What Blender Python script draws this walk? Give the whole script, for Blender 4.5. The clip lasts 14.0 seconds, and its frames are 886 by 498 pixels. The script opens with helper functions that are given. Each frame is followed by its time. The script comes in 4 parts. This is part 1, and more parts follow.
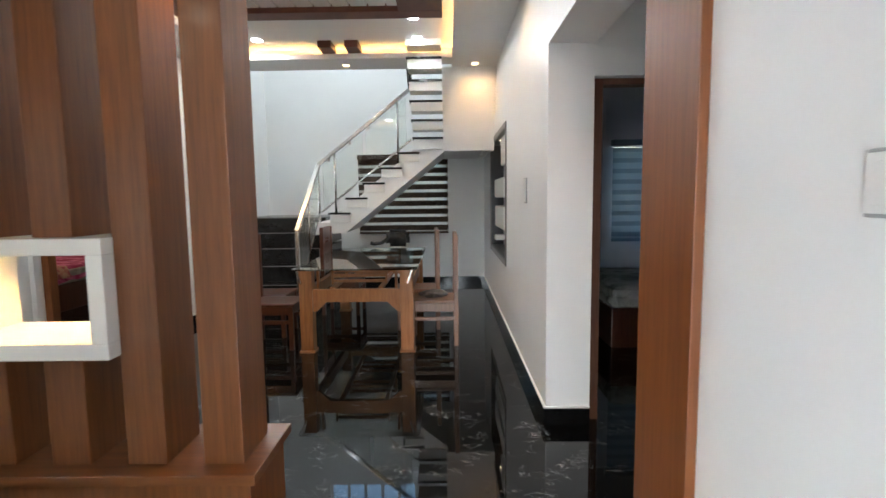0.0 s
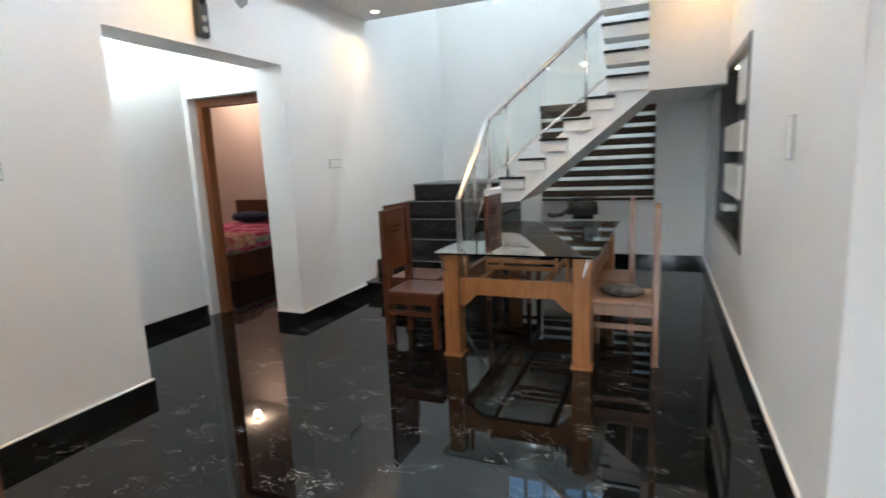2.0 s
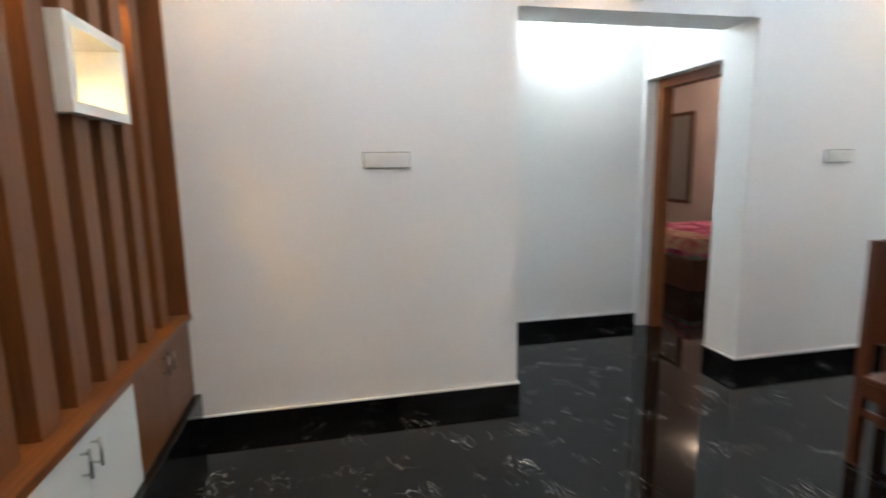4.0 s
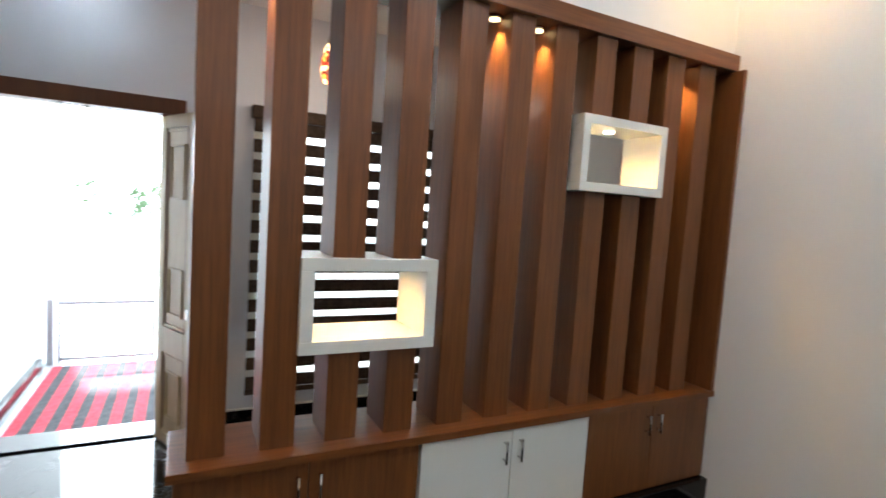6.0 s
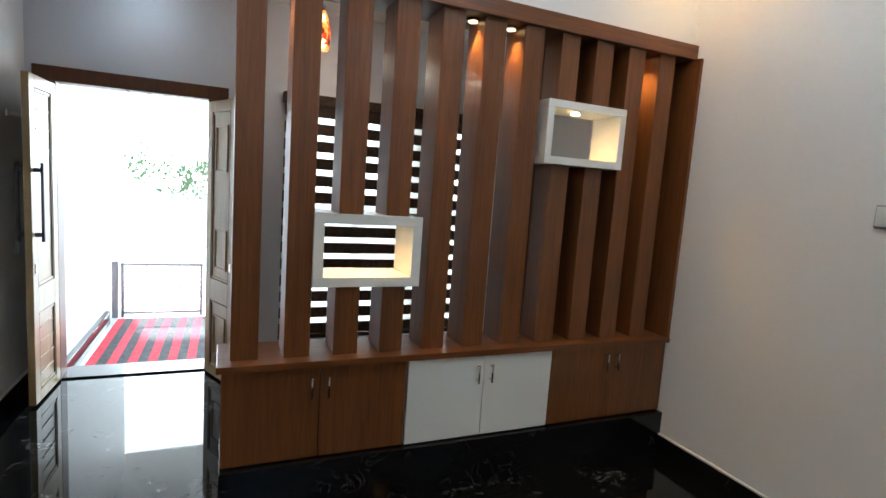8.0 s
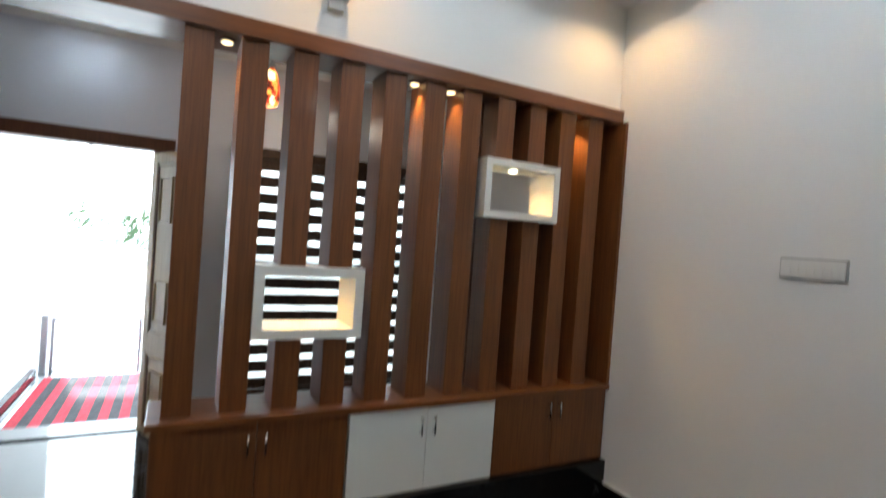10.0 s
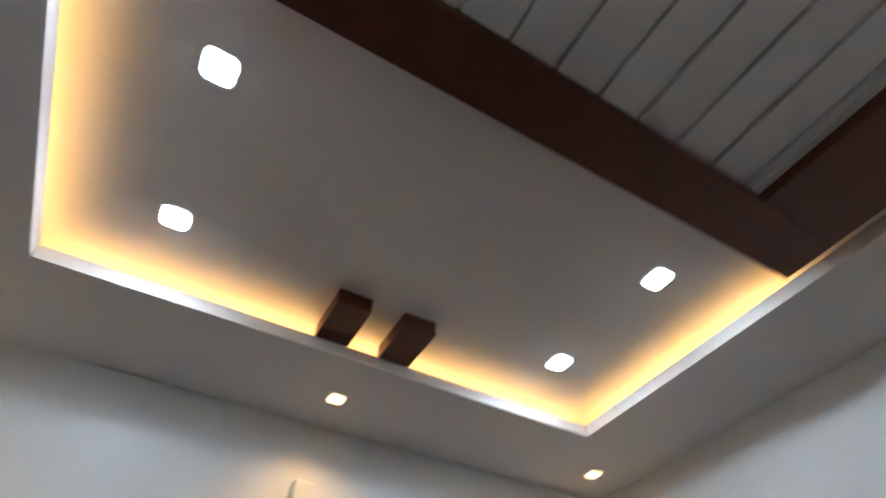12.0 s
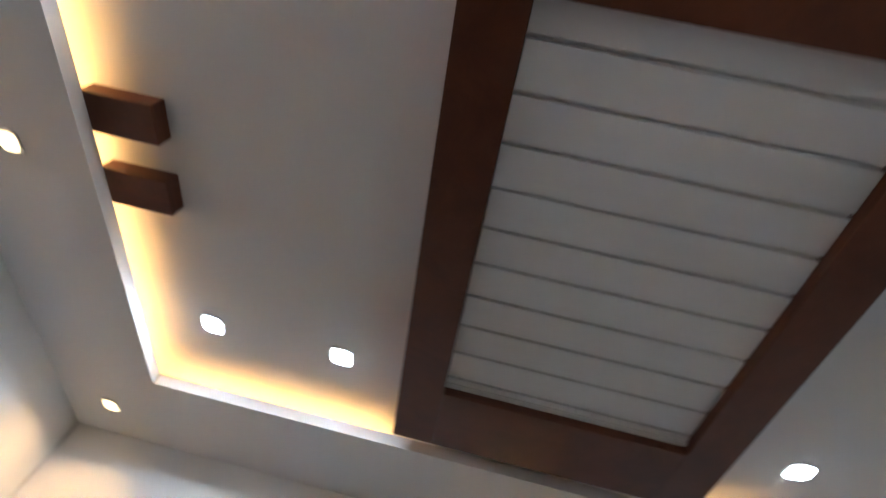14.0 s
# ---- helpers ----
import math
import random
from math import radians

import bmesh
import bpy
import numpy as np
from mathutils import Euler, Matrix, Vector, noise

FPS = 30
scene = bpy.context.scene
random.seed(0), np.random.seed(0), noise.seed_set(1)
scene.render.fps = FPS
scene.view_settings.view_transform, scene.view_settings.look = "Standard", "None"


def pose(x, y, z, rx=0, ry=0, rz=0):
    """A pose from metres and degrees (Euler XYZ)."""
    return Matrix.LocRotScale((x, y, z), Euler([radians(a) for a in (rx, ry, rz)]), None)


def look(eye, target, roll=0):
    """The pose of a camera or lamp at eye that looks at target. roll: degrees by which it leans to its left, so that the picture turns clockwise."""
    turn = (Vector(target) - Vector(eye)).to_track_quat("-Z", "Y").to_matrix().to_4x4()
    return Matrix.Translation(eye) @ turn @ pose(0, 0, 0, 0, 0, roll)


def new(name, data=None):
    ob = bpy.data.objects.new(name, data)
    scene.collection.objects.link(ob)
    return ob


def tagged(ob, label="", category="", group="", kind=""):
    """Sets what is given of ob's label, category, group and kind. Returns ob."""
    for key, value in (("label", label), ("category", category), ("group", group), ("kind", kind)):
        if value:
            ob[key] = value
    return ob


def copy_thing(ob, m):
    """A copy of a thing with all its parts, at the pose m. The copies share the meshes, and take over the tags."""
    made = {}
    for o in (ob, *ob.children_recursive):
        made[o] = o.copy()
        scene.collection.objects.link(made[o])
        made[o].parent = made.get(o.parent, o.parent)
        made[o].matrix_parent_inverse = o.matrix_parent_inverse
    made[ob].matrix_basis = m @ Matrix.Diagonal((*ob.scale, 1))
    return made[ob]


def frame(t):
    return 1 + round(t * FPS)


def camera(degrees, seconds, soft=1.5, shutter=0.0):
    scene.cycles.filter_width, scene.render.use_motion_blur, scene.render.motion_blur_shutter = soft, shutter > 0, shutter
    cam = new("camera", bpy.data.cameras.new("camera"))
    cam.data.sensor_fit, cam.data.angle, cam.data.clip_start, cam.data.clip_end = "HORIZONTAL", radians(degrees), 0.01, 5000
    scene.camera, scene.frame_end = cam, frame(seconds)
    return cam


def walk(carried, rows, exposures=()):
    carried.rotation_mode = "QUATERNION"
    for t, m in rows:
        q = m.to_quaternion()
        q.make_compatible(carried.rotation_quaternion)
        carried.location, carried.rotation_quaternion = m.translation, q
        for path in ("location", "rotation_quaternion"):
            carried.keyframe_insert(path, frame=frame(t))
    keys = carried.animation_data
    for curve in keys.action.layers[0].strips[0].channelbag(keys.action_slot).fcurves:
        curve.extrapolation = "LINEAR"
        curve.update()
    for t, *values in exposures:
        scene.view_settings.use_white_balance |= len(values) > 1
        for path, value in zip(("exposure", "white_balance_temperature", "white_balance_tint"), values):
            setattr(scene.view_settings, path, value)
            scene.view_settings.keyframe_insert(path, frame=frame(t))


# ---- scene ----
cam = camera(81.4, 14.0, 1.5, 0.5)
PATH = [
    (0, (-0.007, -0.007, 1.393), (-0.029, 1.983, 1.193), -0.7),
    (0.5, (0.033, 0.261, 1.407), (-0.076, 2.245, 1.185), -1.1),
    (1, (0.023, 0.595, 1.401), (-0.24, 2.56, 1.134), -2.0),
    (1.5, (0.067, 0.912, 1.408), (-0.437, 2.821, 1.087), -2.7),
    (2, (0.07, 1.212, 1.393), (-0.706, 3.026, 1.063), -2.5),
    (2.5, (0.005, 1.516, 1.413), (-1.124, 3.126, 1.046), -2.0),
    (3, (0.047, 1.816, 1.412), (-1.456, 3.075, 1.018), -2.1),
    (3.5, (0.013, 2.075, 1.424), (-1.741, 2.957, 1.041), -0.8),
    (4, (-0.096, 2.276, 1.403), (-2.027, 2.689, 1.089), -1.0),
    (4.2, (-0.122, 2.371, 1.398), (-2.097, 2.524, 1.122), -0.7),
    (6.5, (-0.578, 3.257, 1.487), (-1.305, 1.402, 1.314), 4.1),
    (7, (-0.525, 3.387, 1.465), (-1.341, 1.575, 1.24), 4.2),
    (9.5, (-0.553, 3.824, 1.43), (-1.284, 1.977, 1.195), 3.5),
    (10, (-0.565, 3.712, 1.451), (-1.494, 1.941, 1.422), 4.1),
    (10.5, (-0.55, 3.58, 1.497), (-1.468, 1.871, 1.984), 1.8),
    (11, (-0.511, 3.537, 1.547), (-1.161, 1.94, 2.56), -0.2),
    (11.5, (-0.535, 3.596, 1.607), (-1.048, 2.188, 2.932), -0.4),
    (12, (-0.555, 3.658, 1.621), (-1.217, 2.525, 3.131), -0.6),
    (12.5, (-0.557, 3.679, 1.639), (-1.445, 2.822, 3.212), 3.4),
    (13, (-0.45, 3.559, 1.622), (-1.511, 2.951, 3.204), 8.1),
    (13.5, (-0.305, 3.427, 1.605), (-1.416, 2.975, 3.205), 14.6),
    (14, (-0.188, 3.359, 1.557), (-1.367, 3.221, 3.166), 18.5),
]
walk(cam, [(t, look(eye, target, roll)) for t, eye, target, roll in PATH],
     [(0, 2.72, 6080, 6), (1.5, 2.8, 5850, 4), (2.5, 2.9, 5800, 3), (3.5, 2.9, 5760, 3), (4.2, 2.7, 5700, 3), (6.5, 2.4, 5720, 2), (7.0, 2.1, 5680, 1), (9.5, 2.17, 5700, 1), (10, 2.12, 5700, 2), (10.5, 2.25, 5720, 3), (11, 1.55, 5680, 3), (11.5, 1.62, 5720, 4), (12, 1.62, 5600, 4), (12.5, 1.85, 5560, 4), (14, 2.1, 5570, 6)])


# ---------- world, sun, exposure ----------
world = bpy.data.worlds.new("sky")
scene.world = world
world.use_nodes = True
wn = world.node_tree
sky = wn.nodes.new("ShaderNodeTexSky")
sky.sky_type = "NISHITA"
sky.sun_disc = False
sky.sun_elevation = radians(50)
sky.sun_rotation = radians(200)
sky.air_density = 1.5
sky.dust_density = 1.0
wn.nodes["Background"].inputs[1].default_value = 0.15
wn.links.new(sky.outputs[0], wn.nodes["Background"].inputs[0])
sun = new("sun", bpy.data.lights.new("sun", "SUN"))
sun.data.energy, sun.data.angle, sun.data.color = 5.0, radians(3), (1.0, 0.95, 0.88)
sun.matrix_world = look((3, -12, 14), (0, 0, 0))
tagged(sun, kind="structure")

WARM = (1.0, 0.50, 0.14)
COOL = (0.93, 0.97, 1.0)
E_SPOT, E_PANEL, E_COVE, E_SLAT, E_VEST, E_BED, E_LIVING = 4.9, 3.1, 0.48, 3.4, 2.2, 5.0, 0.2
E_WELL_FILL, E_PENDANT = 20.0, 0.45


# ---------- materials ----------
def mat(name, base=(0.8, 0.8, 0.8), rough=0.5, metal=0.0):
    m = bpy.data.materials.new(name)
    m.use_nodes = True
    b = m.node_tree.nodes["Principled BSDF"]
    b.inputs["Base Color"].default_value = (*base, 1)
    b.inputs["Roughness"].default_value = rough
    b.inputs["Metallic"].default_value = metal
    return m, m.node_tree, b


def coords(nt, scale=(1, 1, 1), source="Object"):
    tc, mp = nt.nodes.new("ShaderNodeTexCoord"), nt.nodes.new("ShaderNodeMapping")
    mp.inputs["Scale"].default_value = scale
    nt.links.new(tc.outputs[source], mp.inputs["Vector"])
    return mp.outputs["Vector"]


def noise_tex(nt, vec, scale, detail=4.0, rough=0.55, distort=0.0):
    n = nt.nodes.new("ShaderNodeTexNoise")
    n.inputs["Scale"].default_value, n.inputs["Detail"].default_value = scale, detail
    n.inputs["Roughness"].default_value, n.inputs["Distortion"].default_value = rough, distort
    nt.links.new(vec, n.inputs["Vector"])
    return n.outputs["Fac"]


def ramp(nt, fac, stops):
    r = nt.nodes.new("ShaderNodeValToRGB")
    e = r.color_ramp.elements
    while len(e) < len(stops):
        e.new(0.5)
    for el, (p, c) in zip(e, stops):
        el.position, el.color = p, (*c, 1)
    nt.links.new(fac, r.inputs["Fac"])
    return r.outputs["Color"]


def mix(nt, fac, a, b, mode="MIX"):
    m = nt.nodes.new("ShaderNodeMix")
    m.data_type, m.blend_type = "RGBA", mode
    for sock, val in ((m.inputs[0], fac), (m.inputs[6], a), (m.inputs[7], b)):
        if isinstance(val, (int, float)):
            sock.default_value = val
        elif isinstance(val, tuple):
            sock.default_value = (*val, 1)
        else:
            nt.links.new(val, sock)
    return m.outputs[2]


def bump(nt, b, height, strength, distance=0.002):
    n = nt.nodes.new("ShaderNodeBump")
    n.inputs["Strength"].default_value, n.inputs["Distance"].default_value = strength, distance
    nt.links.new(height, n.inputs["Height"])
    nt.links.new(n.outputs[0], b.inputs["Normal"])


def paint(name, base, rough=0.55, vary=0.05, grain=180):
    m, nt, b = mat(name, base, rough)
    v = coords(nt)
    big = noise_tex(nt, v, 0.9, 5)
    dark = tuple(c * (1 - vary) for c in base)
    nt.links.new(ramp(nt, big, [(0.35, dark), (0.65, base)]), b.inputs["Base Color"])
    bump(nt, b, noise_tex(nt, v, grain, 3), 0.12, 0.0015)
    return m


def wood(name, dark, light, rough=0.4, stretch=(26, 26, 1.2), coat=0.0, spread=0.12):
    m, nt, b = mat(name, light, rough)
    v = coords(nt, stretch)
    info = nt.nodes.new("ShaderNodeObjectInfo")
    off = nt.nodes.new("ShaderNodeVectorMath")
    off.operation = "ADD"
    sc = nt.nodes.new("ShaderNodeMath")
    sc.operation = "MULTIPLY"
    sc.inputs[1].default_value = 37.0
    nt.links.new(info.outputs["Random"], sc.inputs[0])
    nt.links.new(v, off.inputs[0])
    nt.links.new(sc.outputs[0], off.inputs[1])
    fine = noise_tex(nt, off.outputs[0], 3.2, 6, 0.65, 0.4)
    broad = noise_tex(nt, off.outputs[0], 0.55, 3, 0.5, 0.8)
    col = ramp(nt, fine, [(0.5 - spread * 1.5, dark), (0.5 + spread, light)])
    col = mix(nt, 0.35, col, ramp(nt, broad, [(0.3, dark), (0.7, light)]))
    nt.links.new(col, b.inputs["Base Color"])
    b.inputs["Coat Weight"].default_value = coat
    b.inputs["Coat Roughness"].default_value = 0.12
    bump(nt, b, fine, 0.10, 0.001)
    return m


def granite(name, base, rough=0.05, veins=1.0):
    m, nt, b = mat(name, base, rough)
    v = coords(nt)
    speck = noise_tex(nt, v, 60, 5, 0.7)
    cloud = noise_tex(nt, v, 2.2, 5, 0.6, 0.6)
    lo, hi = tuple(c * 0.6 for c in base), tuple(c * 2.2 for c in base)
    col = mix(nt, 0.5, ramp(nt, speck, [(0.4, lo), (0.72, hi)]), ramp(nt, cloud, [(0.4, lo), (0.7, hi)]))
    v2 = coords(nt, (1.0, 2.4, 1.0))
    ridge = nt.nodes.new("ShaderNodeMath")
    ridge.operation = "SUBTRACT"
    ridge.inputs[1].default_value = 0.5
    nt.links.new(noise_tex(nt, v2, 7.5, 3, 0.5, 1.6), ridge.inputs[0])
    ab = nt.nodes.new("ShaderNodeMath")
    ab.operation = "ABSOLUTE"
    nt.links.new(ridge.outputs[0], ab.inputs[0])
    line = ramp(nt, ab.outputs[0], [(0.0, (1, 1, 1)), (0.016, (0, 0, 0))])
    gate = ramp(nt, noise_tex(nt, v, 5.0, 3, 0.6), [(0.525, (0, 0, 0)), (0.67, (1, 1, 1))])
    fac = mix(nt, 1.0, line, gate, "MULTIPLY")
    col = mix(nt, fac, col, tuple(min(1, 0.36 * veins) for _ in range(3)))
    nt.links.new(col, b.inputs["Base Color"])
    b.inputs["Specular IOR Level"].default_value = 0.36
    return m


def glow(name, color, strength):
    m = bpy.data.materials.new(name)
    m.use_nodes = True
    nt = m.node_tree
    nt.nodes.clear()
    e, o = nt.nodes.new("ShaderNodeEmission"), nt.nodes.new("ShaderNodeOutputMaterial")
    e.inputs[0].default_value, e.inputs[1].default_value = (*color, 1), strength
    nt.links.new(e.outputs[0], o.inputs[0])
    return m


def glass(name, color=(0.93, 0.97, 0.95), rough=0.0):
    m, nt, b = mat(name, color, rough)
    b.inputs["Transmission Weight"].default_value = 1.0
    b.inputs["IOR"].default_value = 1.45
    return m


def cloth(name, a, b_, scale=9, rough=0.9):
    m, nt, b = mat(name, a, rough)
    v = coords(nt)
    n = noise_tex(nt, v, scale, 4, 0.6, 0.5)
    nt.links.new(ramp(nt, n, [(0.42, a), (0.6, b_)]), b.inputs["Base Color"])
    bump(nt, b, noise_tex(nt, v, 350, 2), 0.25, 0.001)
    return m


def sheer(name, base, clear=0.45):
    m = bpy.data.materials.new(name)
    m.use_nodes = True
    nt = m.node_tree
    b = nt.nodes["Principled BSDF"]
    b.inputs["Base Color"].default_value = (*base, 1)
    b.inputs["Roughness"].default_value = 0.9
    tr = nt.nodes.new("ShaderNodeBsdfTranslucent")
    tr.inputs[0].default_value = (*base, 1)
    tp = nt.nodes.new("ShaderNodeBsdfTransparent")
    m1, m2 = nt.nodes.new("ShaderNodeMixShader"), nt.nodes.new("ShaderNodeMixShader")
    m1.inputs[0].default_value, m2.inputs[0].default_value = 0.5, clear
    nt.links.new(b.outputs[0], m1.inputs[1])
    nt.links.new(tr.outputs[0], m1.inputs[2])
    nt.links.new(m1.outputs[0], m2.inputs[1])
    nt.links.new(tp.outputs[0], m2.inputs[2])
    nt.links.new(m2.outputs[0], nt.nodes["Material Output"].inputs[0])
    return m


M_WALL = paint("white_wall_paint", (0.80, 0.80, 0.79), 0.42)
M_WALL_BLUE = paint("pale_grey_blue_wall_paint", (0.66, 0.69, 0.76), 0.5)
M_WALL_PINK = paint("pale_pink_wall_paint", (0.80, 0.70, 0.69), 0.55)
M_CEIL = paint("white_ceiling_paint", (0.78, 0.77, 0.76), 0.7)
M_FLOOR = granite("black_polished_granite", (0.0035, 0.0037, 0.0039), 0.03, 0.95)
M_SKIRT = granite("black_granite_skirting", (0.005, 0.005, 0.0055), 0.10, 0.15)
M_STEP = granite("black_granite_tread", (0.009, 0.009, 0.0095), 0.18, 0.4)
M_EDGE = paint("white_filler_line", (0.72, 0.72, 0.70), 0.6)
M_TEAK = wood("teak_laminate", (0.088, 0.028, 0.0075), (0.195, 0.068, 0.0165), 0.42, coat=0.06)
M_TEAK_H = wood("teak_laminate_horizontal", (0.088, 0.028, 0.0075), (0.195, 0.068, 0.0165), 0.36, (1.2, 26, 26), 0.25)
M_TEAK_D = wood("dark_teak_laminate", (0.055, 0.017, 0.006), (0.115, 0.040, 0.014), 0.45)
M_LINING = wood("door_lining_wood", (0.13, 0.038, 0.009), (0.22, 0.072, 0.017), 0.42, (20, 20, 1.0), 0.05)
M_BROWN = wood("walnut_beam_laminate", (0.070, 0.019, 0.007), (0.150, 0.043, 0.016), 0.5, (1.5, 1.5, 24))
M_TABLE = wood("light_teak_wood", (0.22, 0.085, 0.025), (0.40, 0.175, 0.060), 0.35, (16, 16, 1.5), 0.3)
M_CHAIR = wood("reddish_dark_wood", (0.050, 0.013, 0.005), (0.110, 0.032, 0.012), 0.3, (18, 18, 1.4), 0.4)
M_CHAIR2 = wood("pale_brown_wood", (0.15, 0.075, 0.042), (0.27, 0.145, 0.088), 0.4, (18, 18, 1.4), 0.2)
M_DOORWOOD = wood("pale_teak_door", (0.23, 0.145, 0.052), (0.36, 0.245, 0.105), 0.4, (14, 14, 1.2), 0.2)
M_WHITE = paint("white_gloss_laminate", (0.78, 0.79, 0.76), 0.22, 0.02)
M_WHITE_P = paint("white_plastic", (0.72, 0.72, 0.70), 0.35, 0.02)
M_GREY_P = paint("grey_plastic", (0.34, 0.34, 0.335), 0.4, 0.03)
M_BLACK_P, _, _ = mat("black_plastic", (0.012, 0.012, 0.013), 0.35)
M_BLACK_F = cloth("black_fabric", (0.010, 0.010, 0.011), (0.022, 0.022, 0.024))
M_GREY_F = cloth("grey_fabric", (0.05, 0.05, 0.05), (0.12, 0.12, 0.12), 14)
M_CHROME, _, _ = mat("brushed_steel", (0.62, 0.62, 0.61), 0.24, 1.0)
M_DARKMETAL, _, _ = mat("dark_metal", (0.09, 0.09, 0.09), 0.4, 0.9)
M_GLASS = glass("clear_glass")
M_TABLEGLASS = glass("table_glass", (0.86, 0.93, 0.89))
M_TABLEGLASS.node_tree.nodes["Principled BSDF"].inputs["IOR"].default_value = 2.4
M_BLIND = cloth("dark_brown_blind_fabric", (0.035, 0.020, 0.012), (0.060, 0.036, 0.022), 30)
M_SHEER = sheer("sheer_blind_fabric", (0.80, 0.76, 0.68))
M_BLIND_G = sheer("grey_blue_blind_fabric", (0.36, 0.46, 0.54), 0.02)
M_BLIND_G2 = sheer("dark_grey_blue_blind_fabric", (0.24, 0.32, 0.39), 0.01)
M_PINK = cloth("magenta_bedspread", (0.30, 0.012, 0.10), (0.72, 0.24, 0.42), 5)
M_PALE = cloth("cream_patterned_bedspread", (0.55, 0.42, 0.30), (0.40, 0.10, 0.14), 12)
M_SHEET = cloth("pale_grey_floral_bedspread", (0.55, 0.55, 0.52), (0.26, 0.27, 0.24), 4)
M_NAVY = cloth("navy_pillow", (0.012, 0.022, 0.06), (0.02, 0.03, 0.09))
M_RED = cloth("red_mat", (0.50, 0.022, 0.045), (0.62, 0.05, 0.08), 30)
M_CHAR = cloth("charcoal_mat", (0.035, 0.035, 0.04), (0.07, 0.07, 0.075), 30)
M_FRAME = paint("grey_brown_frame", (0.15, 0.135, 0.125), 0.3)
M_NOSING_GLINT = paint("pale_grey_nosing_glint", (0.20, 0.20, 0.20), 0.4)
M_BRONZE, _, _ = mat("bronze_metal", (0.30, 0.20, 0.11), 0.3, 0.9)
M_BLADE, _, _ = mat("grey_fan_blade", (0.42, 0.45, 0.46), 0.4)
M_NICHE, _, _ = mat("dark_niche_laminate", (0.012, 0.011, 0.011), 0.3)
M_LAMP_W = glow("warm_lamp", (1.0, 0.62, 0.26), 1.3)
M_LAMP_C = glow("cool_lamp", (0.95, 0.98, 1.0), 14)
M_LAMP_N = glow("niche_lamp", (1.0, 0.80, 0.50), 3)
M_PORCH = paint("pale_porch_tile", (0.62, 0.66, 0.68), 0.08, 0.1)
M_GROUND = paint("pale_yard_ground", (0.66, 0.64, 0.60), 0.9, 0.25, 40)
M_LEAF, _, _ = mat("leaf_green", (0.10, 0.15, 0.06), 0.6)
M_BARK, _, _ = mat("pale_bark", (0.55, 0.50, 0.44), 0.9)


# ---------- building helpers ----------
def thing(name, at, label, category, group="", kind=""):
    e = new(name)
    e.location = at
    return tagged(e, label, category, group, kind)


def origin(ob):
    v = Vector((0, 0, 0))
    while ob:
        v = v + ob.location
        ob = ob.parent
    return v


def part(name, bm, material, parent=None, label=""):
    o = origin(parent)
    bmesh.ops.translate(bm, verts=bm.verts, vec=-o)
    me = bpy.data.meshes.new(name)
    bm.normal_update()
    bm.to_mesh(me)
    bm.free()
    me.materials.append(material)
    ob = new(name, me)
    ob.parent = parent
    return tagged(ob, label) if label else ob


def add_box(bm, lo, hi):
    vs = [bm.verts.new((x, y, z)) for z in (lo[2], hi[2]) for y in (lo[1], hi[1]) for x in (lo[0], hi[0])]
    for f in ((0, 2, 3, 1), (4, 5, 7, 6), (0, 1, 5, 4), (1, 3, 7, 5), (3, 2, 6, 7), (2, 0, 4, 6)):
        bm.faces.new([vs[i] for i in f])
    return vs


def box(name, material, parent, lo, hi, bevel=0.003, label=""):
    bm = bmesh.new()
    add_box(bm, lo, hi)
    if bevel:
        bevel = min(bevel, 0.4 * min(h - l for l, h in zip(lo, hi)))
        bmesh.ops.bevel(bm, geom=bm.edges[:], offset=bevel, segments=2, affect="EDGES", profile=0.6)
    return part(name, bm, material, parent, label)


def multi(name, material, parent, boxes, label=""):
    bm = bmesh.new()
    for lo, hi in boxes:
        add_box(bm, lo, hi)
    return part(name, bm, material, parent, label)


def prism(name, material, parent, outline, axis, a, b, bevel=0.0, label=""):
    """A flat outline in the two other axes, drawn out along axis from a to b."""
    bm = bmesh.new()

    def at(p, s):
        return (s, p[0], p[1]) if axis == "x" else (p[0], s, p[1]) if axis == "y" else (p[0], p[1], s)
    v0 = [bm.verts.new(at(p, a)) for p in outline]
    v1 = [bm.verts.new(at(p, b)) for p in outline]
    n = len(outline)
    bm.faces.new(v0)
    bm.faces.new(v1[::-1])
    for i in range(n):
        bm.faces.new((v0[i], v1[i], v1[(i + 1) % n], v0[(i + 1) % n]))
    bmesh.ops.recalc_face_normals(bm, faces=bm.faces)
    if bevel:
        bmesh.ops.bevel(bm, geom=bm.edges[:], offset=bevel, segments=2, affect="EDGES")
    return part(name, bm, material, parent, label)


def rod(name, material, parent, a, b, radius, label="", segments=12, r2=None):
    a, b = Vector(a), Vector(b)
    bm = bmesh.new()
    m = Matrix.Translation((a + b) / 2) @ (b - a).to_track_quat("Z", "Y").to_matrix().to_4x4()
    bmesh.ops.create_cone(bm, cap_ends=True, segments=segments, radius1=radius, radius2=radius if r2 is None else r2, depth=(b - a).length, matrix=m)
    for f in bm.faces:
        f.smooth = len(f.verts) == 4
    return part(name, bm, material, parent, label)


